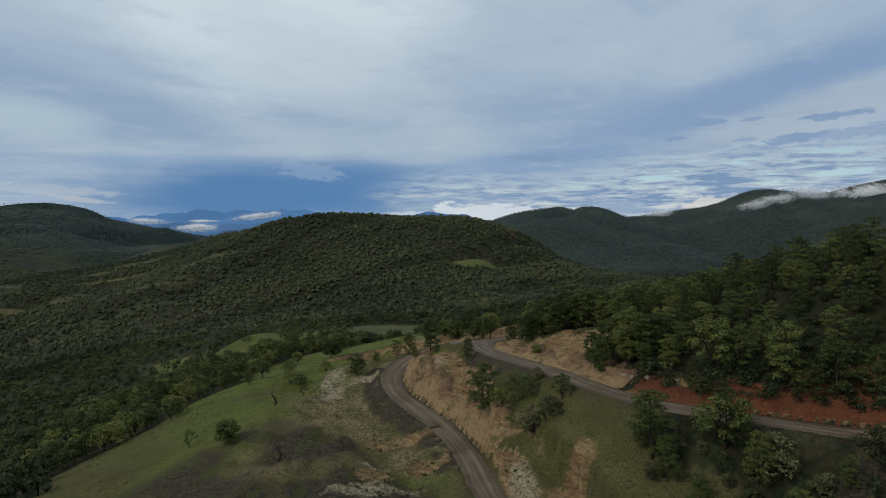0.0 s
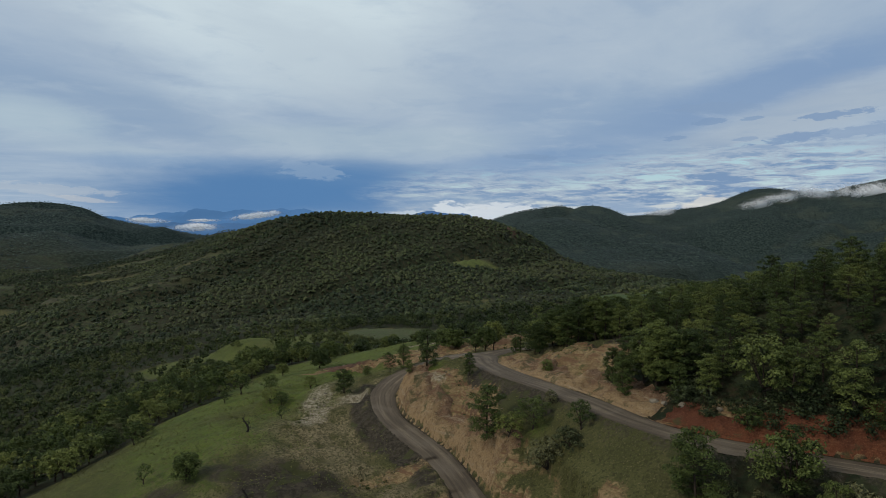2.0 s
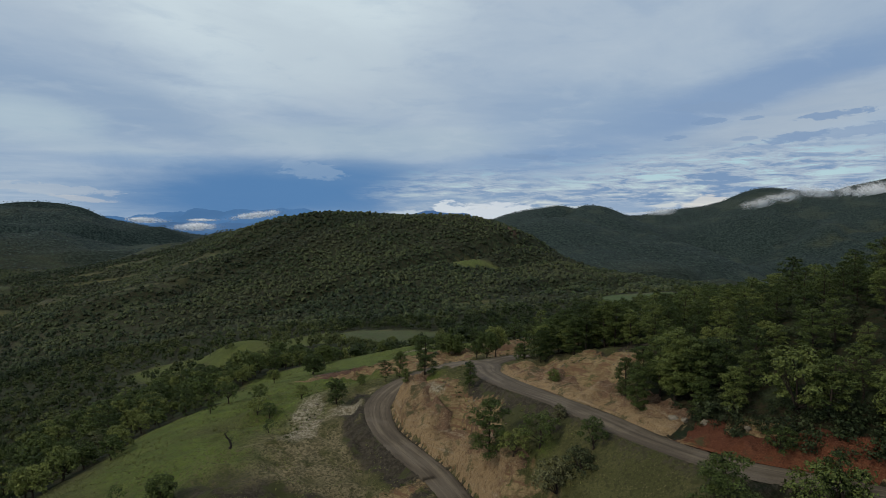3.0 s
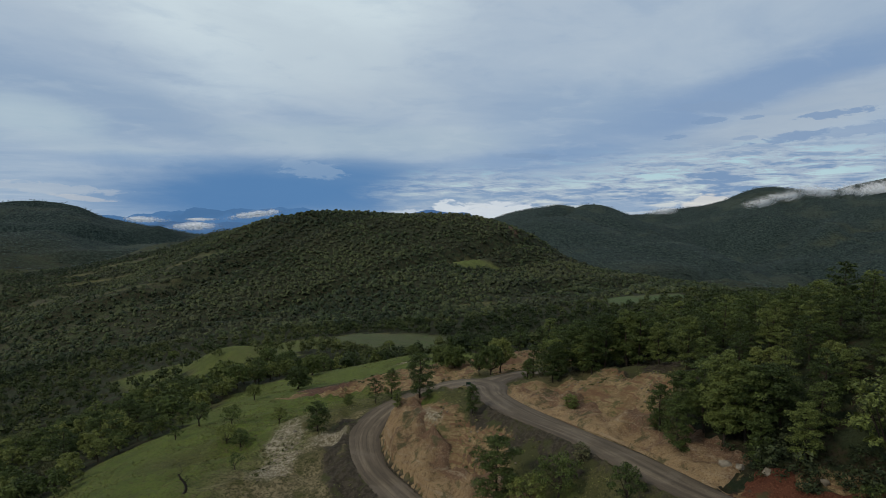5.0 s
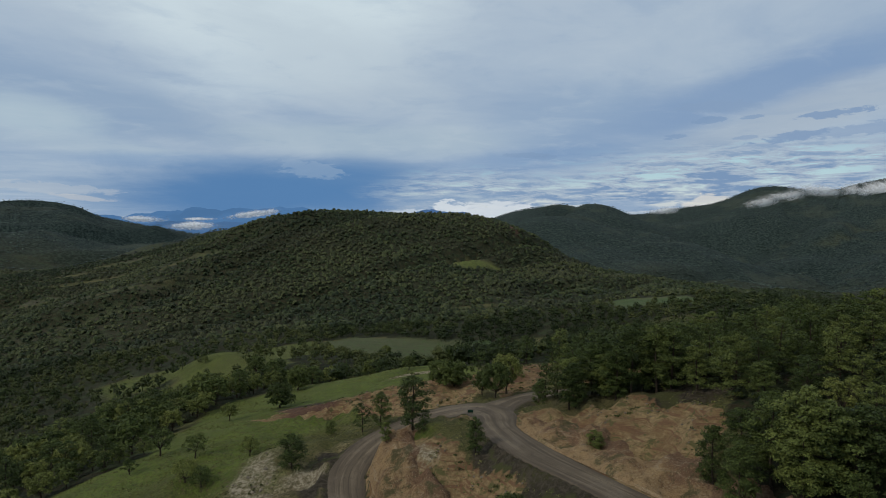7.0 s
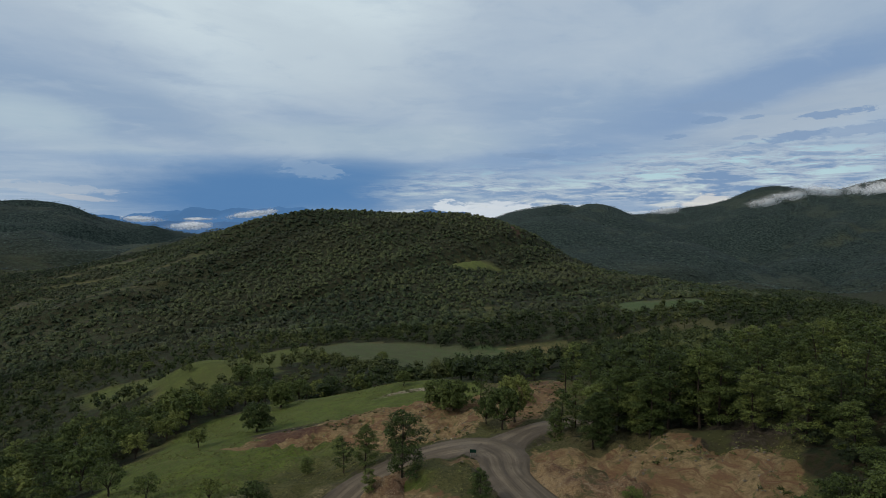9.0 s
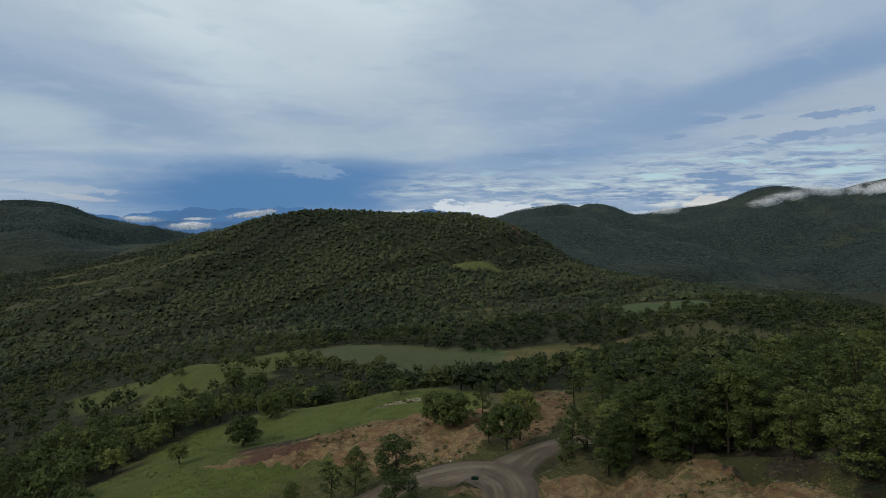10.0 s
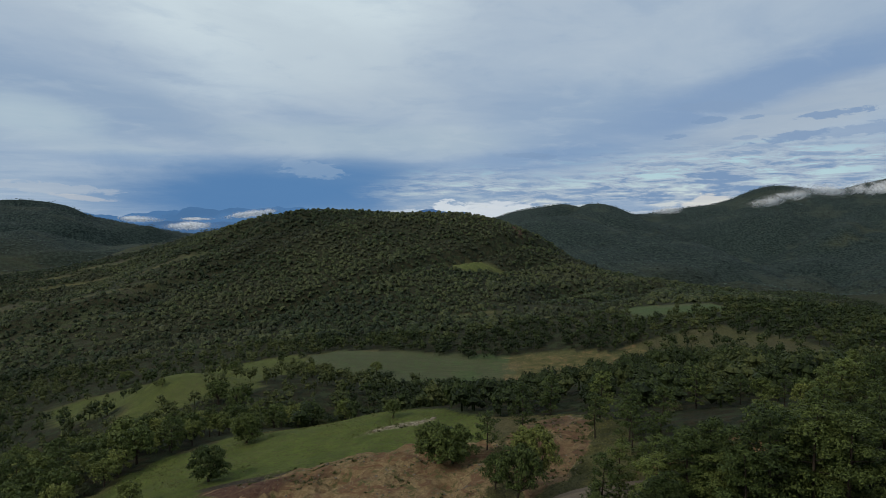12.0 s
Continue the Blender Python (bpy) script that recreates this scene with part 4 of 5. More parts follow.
def dead_meshes(rng, tall=4.0):
    """A bare crooked trunk with broken limbs."""
    k = np.linspace(0, 1, 7)
    stem = np.stack([0.55 * np.sin(4.2 * k) * tall / 4 + 0.3 * k, 0.25 * np.sin(3 * k + 1) - 0.21, tall * 0.8 * k], 1)
    wood = [tube(stem, 0.30 - 0.20 * k, 7)]
    for j in range(9):
        s = rng.uniform(0.4, 1.0)
        root = np.array([np.interp(s, k, stem[:, c]) for c in range(3)])
        way = np.array([math.cos(j * 2.4), math.sin(j * 2.4), rng.uniform(0.1, 0.9)])
        far = rng.uniform(0.5, 1.5)
        mid = root + way * far * 0.55 + rng.normal(size=3) * 0.14
        end = root + way * far + (0, 0, 0.2)
        wood.append(tube([root, mid, end], [0.08, 0.05, 0.015], 5))
        wood.append(tube([mid, mid + rng.normal(size=3) * 0.4 + (0, 0, 0.2)], [0.035, 0.01], 4))
    return joined(wood)


def kinds(name, maker, count, leaf_mat, seed):
    """Several differing meshes of one kind of tree, shared by all its trees."""
    out = []
    for j in range(count):
        wood, leaf = maker(np.random.RandomState(seed + j), j)
        out.append((mesh_of(name + "_trunk", *wood, BARK, True), mesh_of(name + "_crown", *leaf, leaf_mat), float(leaf[0][:, 2].max())))
    return out


MID_PINE_KINDS = kinds("pine", lambda r, j: pine_meshes(r, 10.0, (2.7, 3.1, 3.3, 2.5)[j], (0.08, 0.05, 0.16, 0.05)[j], (28, 30, 27, 30)[j], 1.5, 0.34), 4, PINE, 170)
PINE_KINDS = kinds("pine", lambda r, j: pine_meshes(r, 10.0, (2.7, 3.1, 3.3, 2.4, 2.9, 3.4)[j], (0.10, 0.06, 0.20, 0.05, 0.12, 0.30)[j], (27, 28, 25, 28, 27, 23)[j], 0.75, 0.48), 6, PINE, 100)
FINE_PINE_KINDS = kinds("pine", lambda r, j: pine_meshes(r, 10.0, (2.7, 3.0, 2.4, 3.2)[j], (0.16, 0.10, 0.06, 0.30)[j], (32, 34, 32, 28)[j], 2.9, 0.28), 4, PINE, 150)
OAK_KINDS = kinds("oak", lambda r, j: oak_meshes(r, 7.0, (3.2, 3.7, 2.9, 3.5)[j], (24, 27, 21, 25)[j], 1.2, 0.34), 4, OAK, 200)
COARSE_OAK_KINDS = kinds("oak", lambda r, j: oak_meshes(r, 7.0, (3.2, 3.7, 2.9, 3.5)[j], (28, 32, 25, 30)[j], 0.58, 0.58), 4, OAK, 220)
SPARSE_KINDS = kinds("sparse_oak", lambda r, j: oak_meshes(r, 6.0, 2.9, 15, 0.5, 0.40), 2, OAK, 300)
SHRUB_KINDS = kinds("shrub", lambda r, j: shrub_meshes(r, 3.0, (1.9, 2.3, 1.6)[j], (16, 19, 14)[j]), 3, SHRUB, 400)
YOUNG_KINDS = kinds("young_pine", lambda r, j: pine_meshes(r, 6.0, 2.5, 0.04, 34, 1.7, 0.30), 1, PINE, 500)
ROADSIDE_KINDS = kinds("oak", lambda r, j: oak_meshes(r, 7.0, 3.1, 42, 1.3, 0.36, 0.26), 2, OAK, 640)
EVERGREEN_KINDS = kinds("evergreen_oak", lambda r, j: oak_meshes(r, 5.5, 2.9, 44, 1.5, 0.34, 0.08), 3, OAK, 600)


def plant(name, shapes, x, y, tall, label, category, group, spread=1.0):
    """One tree: an empty at its foot with a trunk and a crown."""
    if shapes is PINE_KINDS and -40 < x < 44 and y < 190:
        shapes = FINE_PINE_KINDS
    if shapes is PINE_KINDS and 40 < x < 95 and y < 172:
        shapes = MID_PINE_KINDS
    if shapes is OAK_KINDS and (y > 215 or x < -70):
        shapes = COARSE_OAK_KINDS
    trunk, crown, top = shapes[RNG.randint(len(shapes))]
    z = float(ground_height(np.array([x]), np.array([y]))[0])
    size = tall / top
    foot = new(name)
    foot.matrix_world = pose(x, y, z - 0.12, 0, 0, RNG.uniform(0, 360)) @ Matrix.Diagonal((size * spread, size * spread, size, 1))
    for part_name, data in (("trunk", trunk), ("crown", crown)):
        new(part_name, data).parent = foot
    return tagged(foot, label, category, group)


PINES_A = [
    (46.7, 98.1, 8.4), (45.2, 104.3, 9.9), (70.4, 108.2, 8.7), (65.2, 109.6, 10.7), (32.7, 106.5, 12), (61.6, 110.5, 7), (58.7, 113.9, 12.2), (52.7, 119.8, 9.5),
    (82.5, 133.7, 8.7), (41.1, 135.5, 11.2), (43.8, 136, 9.3), (39.3, 136.4, 11.8), (36.7, 136.8, 9.5), (79.8, 137.1, 8.6), (95, 138, 8.9), (37.5, 138.3, 12.6),
    (31.3, 139.7, 8.9), (5.6, 140.5, 11.8), (88, 142, 8.1), (35.9, 142.3, 11), (34, 145.2, 9), (77, 146, 7.4), (31, 146.6, 7.7), (60, 150, 7.4),
    (73, 151, 7), (66, 152, 8.1), (56.6, 152.2, 7.8), (42.5, 167, 10.2), (2.7, 164, 5.6), (46, 170, 9),
]
PINES_B = [
    (-11.9, 173.4, 4.0), (39.7, 175.1, 8.6), (77.1, 178.2, 12.3), (37.4, 180.5, 11.2), (-7.6, 175.5, 9.8), (28.1, 181.7, 9.6), (46.5, 182, 9), (35.3, 182.4, 12.5),
    (20, 182.9, 8.4), (21.2, 182.9, 8.4), (31.1, 183.2, 11.8), (40, 184, 8.6), (27, 184.5, 8.5), (33.5, 184.5, 8.2), (30, 187, 9.2), (-14.7, 189.2, 7),
    (36.5, 187.5, 9.4), (27.2, 187.6, 11.4), (43, 188, 9.5), (15.5, 189.8, 5), (21.9, 188.4, 9.7), (25.2, 188.5, 10.2), (38, 189.8, 8.4), (27.5, 190, 7.8),
    (-18.3, 190.2, 5.9), (31, 192, 8.8), (35, 193, 9.6), (39, 194, 9), (43, 195, 9.8),
]
PINES_C = [
    (-95.6, 214.7, 9.7), (5.1, 227.2, 7.2), (31.2, 235.9, 7.2), (32.9, 236.5, 5.7), (27.5, 241.3, 9.8), (12.8, 243.3, 10.3), (25.2, 201.6, 8.5), (17.6, 196.3, 8), (20.5, 199.3, 8.5), (28.5, 199, 9), (30.5, 194.5, 9), (24, 230, 8), (29, 226, 8.5), (32, 219, 9), (27, 217, 8), (-95, 169.2, 8.5), (20.6, 259, 9.3),
    (-94.9, 267.1, 9.7), (61, 277.1, 7), (-45.3, 372.7, 7.4),
]
OAKS_A = [
    (43.9, 104.2, 9.3), (49.3, 122.2, 11.6), (21.5, 129.5, 5.4), (9.6, 136.8, 5.5), (14, 137, 6.3), (-77.2, 167.4, 6), (-78.7, 174.3, 5.7),
    (-89.9, 178.4, 5), (-100.8, 188.5, 6.8), (-51.9, 192.2, 5), (-39.8, 188.8, 4.2), (-47.5, 177.5, 4.4), (-44.3, 176.6, 4.0), (-63.2, 188.5, 3.6), (-63, 200.8, 6.5), (-79.5, 194.8, 4.5), (-96, 150, 5), (-87, 188, 6), (-83.8, 201.6, 5.3), (-78.2, 206.8, 4.1), (-69.7, 207.1, 3.5), (-81.6, 207.6, 5.1),
    (-74, 205, 4.7), (-76, 214, 9), (-59.3, 231.6, 5.0), (-82, 230, 7), (-109.6, 231.2, 8.9), (-88.1, 239.4, 7.6), (-86, 251.7, 8.5), (-78.2, 256.1, 6.6),
    (-99.4, 265.9, 9.1), (-77.6, 269.2, 9.8), (-15.5, 269.5, 4.8), (-85.5, 279.4, 11.5), (-74.4, 279.7, 7.8), (-69.6, 282.3, 7.2),
]
OAKS_B = [
    (56.7, 291.4, 4.6), (-66.7, 293.4, 7.3), (-136.5, 310.2, 10.2), (-124.4, 316.6, 7.9), (-66.9, 357.8, 7.9), (-87.3, 369.4, 12.3), (-99.9, 379.3, 11.2), (-135.9, 405.4, 4.3),
    (-47.6, 489.4, 7.6), (-135.7, 497.8, 7.8), (-222, 531.2, 7.7), (-222.3, 536.3, 8.7),
]
EVERGREENS = [
    (-48.5, 130.5, 5.2),
    (-1, 223, 7), (-0.8, 223.6, 4.8), (-4.4, 226, 6.4), (-48.8, 241, 7.4), (-51.7, 272, 7.8),
]
ROADSIDE_OAKS = [(8.1, 202.6, 8.2), (10.8, 208.5, 9.2), (5.4, 208.5, 5.5)]
SPARSE_OAKS = [
    (-39.4, 159.7, 3.3), (-58, 134, 4.0), (-74.6, 439.6, 7.7),
]
SHRUBS = [
    (54.7, 94.3, 3.7), (64.6, 96.8, 5.4), (49.7, 98.2, 7.5), (32.1, 103.2, 3.2), (40.3, 104.5, 2.5), (35.9, 106.5, 3.8), (18.9, 127.1, 4.1), (15.6, 127.9, 5.7),
    (18.0, 140.6, 3.0),
]
YOUNG_PINES = [
    (20, 161.8, 3.5), (-28.5, 176.1, 6.2), (-25, 193.5, 3.2),
]
DEAD_TREES = [
    (-35.4, 122.3, 3.6), (-44, 148.3, 4.8),
]


for x, y, tall in PINES_A + PINES_B + PINES_C:
    label = "young slender green pine with an open crown" if tall < 5 else "tall green pine with tufted open crown and dark trunk" if tall > 9 else "green pine with tufted crown by the dirt road"
    plant("pine_tree", PINE_KINDS, x, y, tall, label, "pine tree", "pines on the spur", 1.14 if tall > 9 else 1.05)
for x, y, tall in OAKS_A + OAKS_B:
    label = "small round-headed dark green oak on the grass slope" if tall < 6 else "broad round-headed dark green oak with forked trunk"
    plant("oak_tree", OAK_KINDS, x, y, tall, label, "oak tree", "oaks on the slope")
for x, y, tall in EVERGREENS:
    plant("evergreen_oak_tree", EVERGREEN_KINDS, x, y, tall, "dense rounded evergreen oak standing on the grass terrace", "oak tree", "oaks on the terrace")
for x, y, tall in ROADSIDE_OAKS:
    plant("evergreen_oak_tree", ROADSIDE_KINDS, x, y, tall, "broad dense dark green tree beside the branch road", "oak tree", "trees by the branch road", 0.78)
for x, y, tall in SPARSE_OAKS:
    plant("sparse_oak_tree", SPARSE_KINDS, x, y, tall, "thinly leaved small oak with bare lower limbs", "oak tree", "oaks on the slope")
for x, y, tall in SHRUBS:
    plant("shrub", SHRUB_KINDS, x, y, tall, "grey-green leafy shrub branching from the ground", "shrub", "shrubs on the spur")
for x, y, tall in YOUNG_PINES:
    plant("young_pine_tree", YOUNG_KINDS, x, y, tall, "bushy young pine leafy down to the ground", "pine tree", "pines on the spur")
for x, y, tall in DEAD_TREES:
    dead = mesh_of("dead_tree", *dead_meshes(np.random.RandomState(int(900 + y)), tall), DEAD, True)
    tagged(new("dead_tree", dead), "dead crooked leafless tree with dark broken limbs", "dead tree", "dead trees on the slope").location = (x, y, float(ground_height(np.array([x]), np.array([y]))[0]) - 0.1)


def scattered(x0, x1, y0, y1, gap, rng, tries=60000):
    """Random places at least gap metres apart."""
    cell, taken, out = gap / 1.4143, {}, []
    for x, y in rng.uniform((x0, y0), (x1, y1), (tries, 2)):
        i, j = int(x // cell), int(y // cell)
        if any((x - q[0]) ** 2 + (y - q[1]) ** 2 < gap * gap for a in range(i - 2, i + 3) for b in range(j - 2, j + 3) if (q := taken.get((a, b)))):
            continue
        taken[i, j] = (x, y)
        out.append((x, y))
    return np.array(out)


def in_wood(x, y):
    """Where the pine wood covers the knoll and its back slope."""
    front = np.where(x < 44, 131 - 1.2 * (x - 38), 115.5 - 0.5 * (x - 49))
    return (y > front) & (y < 292) & (x > 39) & ((x > 44) | (y > 192) | (y < 150) | ((x > 41.5) & (y < 172))) & ((x > 58) | (y < 215) | (y > 240)) & ~((inside(x, y, RIDGE, 3.0) > 0.5) & (rough_noise(x, y, 9, 3) > -0.12))


SINGLES = np.array([(x, y) for x, y, _ in PINES_A + PINES_B + PINES_C + OAKS_A + OAKS_B + EVERGREENS + SHRUBS + SPARSE_OAKS])
spots = scattered(24, 175, 95, 320, 4.2, np.random.RandomState(21), 20000)
off, _ = to_road(spots[:, 0], spots[:, 1])
apart = np.min(np.hypot(spots[:, None, 0] - SINGLES[None, :, 0], spots[:, None, 1] - SINGLES[None, :, 1]), axis=1)
spots = spots[in_wood(spots[:, 0], spots[:, 1]) & (off > 2.4) & (apart > 2.4) & (spots[:, 0] < 0.78 * spots[:, 1] + 12)]
spots = spots[np.argsort(np.hypot(spots[:, 0] - 58, 0.8 * (spots[:, 1] - 138)))]
for x, y in spots[:340]:
    if RNG.rand() < 0.72:
        plant("pine_tree", PINE_KINDS, x, y, RNG.uniform(5.5, 9.5), "tall green pine with tufted crown in the hillside wood", "pine tree", "pines in the wood", 1.15)
    elif RNG.rand() < 0.6:
        plant("oak_tree", OAK_KINDS, x, y, RNG.uniform(3.5, 6.0), "round-headed dark green oak among the hillside pines", "oak tree", "oaks in the wood")
    else:
        plant("shrub", SHRUB_KINDS, x, y, RNG.uniform(1.8, 3.2), "grey-green leafy shrub below the hillside pines", "shrub", "shrubs in the wood")
thicket = scattered(34, 80, 72, 106, 3.6, np.random.RandomState(23), 900)
off, _ = to_road(thicket[:, 0], thicket[:, 1])
apart = np.min(np.hypot(thicket[:, None, 0] - SINGLES[None, :, 0], thicket[:, None, 1] - SINGLES[None, :, 1]), axis=1)
thicket = thicket[(off > 2.5) & (apart > 1.8) & (thicket[:, 1] < 117 - 0.35 * thicket[:, 0])]
for x, y in thicket[:100]:
    if RNG.rand() < 0.62:
        plant("shrub", SHRUB_KINDS, x, y, RNG.uniform(1.5, 3.4), "grey-green leafy shrub below the dirt road", "shrub", "shrubs below the road")
    else:
        plant("pine_tree", PINE_KINDS, x, y, RNG.uniform(4.0, 7.0), "green pine standing below the dirt road", "pine tree", "pines below the road", 1.1)
vale = scattered(-175, -20, 120, 340, 5.6, np.random.RandomState(22), 9000)
apart = np.min(np.hypot(vale[:, None, 0] - SINGLES[None, :, 0], vale[:, None, 1] - SINGLES[None, :, 1]), axis=1)
vale = vale[(open_ground(vale[:, 0], vale[:, 1]) < 0.5) & (apart > 3.5) & (vale[:, 0] > -0.72 * vale[:, 1] - 10) & ((vale[:, 0] < -70) | (vale[:, 1] > 290))]
vale = vale[np.argsort(np.hypot(vale[:, 0] + 78, 0.8 * (vale[:, 1] - 235)))][:165]
for x, y in vale:
    if RNG.rand() < 0.68:
        plant("oak_tree", OAK_KINDS, x, y, RNG.uniform(5.0, 9.0), "round-headed dark green oak in the valley wood", "oak tree", "oaks in the valley wood")
    elif RNG.rand() < 0.5:
        plant("pine_tree", PINE_KINDS, x, y, RNG.uniform(7.0, 11.0), "green pine rising from the valley oak wood", "pine tree", "pines in the valley wood", 1.1)
    else:
        plant("shrub", SHRUB_KINDS, x, y, RNG.uniform(2.2, 4.0), "grey-green leafy shrub at the edge of the wood", "shrub", "shrubs in the valley wood")
SINGLES = np.concatenate([SINGLES, vale])


# ---- woods beyond, too many to count ----


def icosahedron():
    g = (1 + 5**0.5) / 2
    v = np.array([(-1, g, 0), (1, g, 0), (-1, -g, 0), (1, -g, 0), (0, -1, g), (0, 1, g), (0, -1, -g), (0, 1, -g), (g, 0, -1), (g, 0, 1), (-g, 0, -1), (-g, 0, 1)])
    f = np.array([(0, 11, 5), (0, 5, 1), (0, 1, 7), (0, 7, 10), (0, 10, 11), (1, 5, 9), (5, 11, 4), (11, 10, 2), (10, 7, 6), (7, 1, 8), (3, 9, 4), (3, 4, 2), (3, 2, 6), (3, 6, 8), (3, 8, 9), (4, 9, 5), (2, 4, 11), (6, 2, 10), (8, 6, 7), (9, 8, 1)])
    return unit(v), f


def octahedron():
    v = np.array([(1, 0, 0), (-1, 0, 0), (0, 1, 0), (0, -1, 0), (0, 0, 1), (0, 0, -1)], float)
    return v, np.array([(0, 2, 4), (2, 1, 4), (1, 3, 4), (3, 0, 4), (2, 0, 5), (1, 2, 5), (3, 1, 5), (0, 3, 5)])


def crown_shape(rng, lumps, blades, blade, stem=0.0, core=None, inner=0.88):
    """A crown one metre across and high, of rounded lumps of loose leaf sprays on a short stem, as triangles."""
    pieces, at, out = [], [], []
    if core:
        cv, cf = core
    for j in range(lumps):
        turn = j * 2.4 + rng.rand()
        far = 0.0 if lumps == 1 else 0.14 + 0.16 * rng.rand()
        mid = np.array([math.cos(turn) * far, math.sin(turn) * far, 0.50 + 0.2 * math.sin(j * 1.7 + 0.5)])
        size = (0.46 if lumps == 1 else 0.32) * rng.uniform(0.85, 1.15)
        if core:
            pieces.append((mid + cv * size * inner * rng.uniform(0.6, 1.1, (len(cv), 1)), cf))
        way = unit(rng.normal(size=(blades, 3)))
        way[:, 2] = np.abs(way[:, 2]) * np.where(rng.rand(blades) < 0.72, 1, -0.8)
        at.append(mid + way * size * rng.uniform(0.45, 1.1, (blades, 1)))
        out.append(way)
    if stem:
        tv, tf = tube([(0, 0, -0.08), (0.02, 0, 0.45)], [stem * 0.35, stem * 0.2], 3)
        pieces.append((tv, np.concatenate([tf[:, [0, 1, 2]], tf[:, [0, 2, 3]]])))
    pieces.append(sprays(np.concatenate(at), np.concatenate(out), blade, blade * 0.8, rng, 1.2))
    return joined(pieces)


def lumpy_dome(rng, blades=6, split=True):
    """A rounded crown one metre across: a dome of uneven lumps with a few loose sprays round it."""
    v, f = icosahedron()
    edges, verts, faces = {}, list(v), []
    for tri in f if split else ():
        mids = []
        for a, b in ((0, 1), (1, 2), (2, 0)):
            key = tuple(sorted((tri[a], tri[b])))
            if key not in edges:
                edges[key] = len(verts)
                verts.append(unit(verts[key[0]] + verts[key[1]]))
            mids.append(edges[key])
        faces += [(tri[0], mids[0], mids[2]), (mids[0], tri[1], mids[1]), (mids[2], mids[1], tri[2]), tuple(mids)]
    verts, faces = np.array(verts), np.array(faces if split else f)
    faces = faces[verts[faces][:, :, 2].mean(axis=1) > 0.02]
    used = np.unique(faces)
    faces, verts = np.searchsorted(used, faces), verts[used]
    verts = verts * rng.uniform(0.72, 1.12, (len(verts), 1)) * (0.5, 0.5, 0.62) + (0, 0, 0.32)
    verts[:, 2] = np.where(verts[:, 2] < 0.42, verts[:, 2] - 0.25, verts[:, 2])
    way = unit(rng.normal(size=(blades, 3)))
    way[:, 2] = np.abs(way[:, 2])
    return joined([(verts, faces), sprays(way * (0.5, 0.5, 0.6) + (0, 0, 0.3), way, 0.26, 0.2, rng, 1.0)])


def forest(name, label, places, widths, shapes, seed, squat=0.95, leaves=None):
    """All the crowns of a far wood in one mesh, with a tint of its own for each."""
    rng = np.random.RandomState(seed)
    z = ground_height(places[:, 0], places[:, 1])
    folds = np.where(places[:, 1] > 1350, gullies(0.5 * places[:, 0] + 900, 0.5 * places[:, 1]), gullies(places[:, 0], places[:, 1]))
    pick = rng.randint(len(shapes), size=len(places))
    verts, faces, tints, base = [], [], [], 0
    for k, (sv, sf) in enumerate(shapes):
        mine = np.nonzero(pick == k)[0]
        if not len(mine):
            continue
        a = rng.uniform(0, 2 * np.pi, len(mine))
        w = widths[mine] * rng.uniform(0.8, 1.25, len(mine))
        h = widths[mine] * squat * rng.uniform(0.75, 1.3, len(mine))
        c, s = np.cos(a)[:, None], np.sin(a)[:, None]
        x = places[mine, 0][:, None] + (sv[:, 0] * c - sv[:, 1] * s) * w[:, None]
        y = places[mine, 1][:, None] + (sv[:, 0] * s + sv[:, 1] * c) * w[:, None]
        up = z[mine][:, None] + (sv[:, 2] + 0.05) * h[:, None]
        verts.append(np.stack([x, y, up], -1).reshape(-1, 3))
        faces.append((np.arange(len(mine))[:, None, None] * len(sv) + sf[None] + base).reshape(-1, 3))
        # Chance tint, plus relief shading put in: darker down gullies, lighter on crests.
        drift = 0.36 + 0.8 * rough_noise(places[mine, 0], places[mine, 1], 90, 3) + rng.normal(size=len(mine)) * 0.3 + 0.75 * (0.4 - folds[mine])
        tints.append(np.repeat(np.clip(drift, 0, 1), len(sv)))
        base += len(mine) * len(sv)
    data = mesh_of(name, np.concatenate(verts), np.concatenate(faces), leaves or CANOPY)
    add_layer(data, "tint", np.concatenate(tints))
    return tagged(new(name, data), label, "woodland", kind="stuff")


def wooded(p, bald=0.30):
    """Keeps the places that bear trees: not on roads, fields or grass, thinner where the noise says so."""
    clear = open_ground(p[:, 0], p[:, 1])
    thin = rough_noise(p[:, 0] + 333, p[:, 1], 120, 4) + 0.5
    open_side = smooth(-p[:, 0], 150, 420) * smooth(p[:, 1], 640, 800) * (1 - smooth(p[:, 1], 1300, 1600))
    thin = thin + (gullies(p[:, 0], p[:, 1]) - 0.45) * (0.16 + 0.16 * open_side) - 0.02 * open_side
    thin = thin - 0.40 * heath(p[:, 0], p[:, 1])
    rnd = np.random.RandomState(3).rand(len(p))
    return p[(rnd > clear * 1.04 - 0.0) & (thin + 0.8 * (rnd - 0.5) > bald)]


def fan(p, margin=40):
    """Keeps the places inside the wide sector ahead of the flight."""
    return p[(np.abs(p[:, 0] + 0.02 * p[:, 1]) < 0.75 * p[:, 1] + margin)]


def jittered(x0, x1, y0, y1, gap, seed):
    rng = np.random.RandomState(seed)
    gx, gy = np.meshgrid(np.arange(x0, x1, gap), np.arange(y0, y1, gap))
    return np.stack([gx.ravel(), gy.ravel()], 1) + rng.uniform(-0.9, 0.9, (gx.size, 2)) * gap


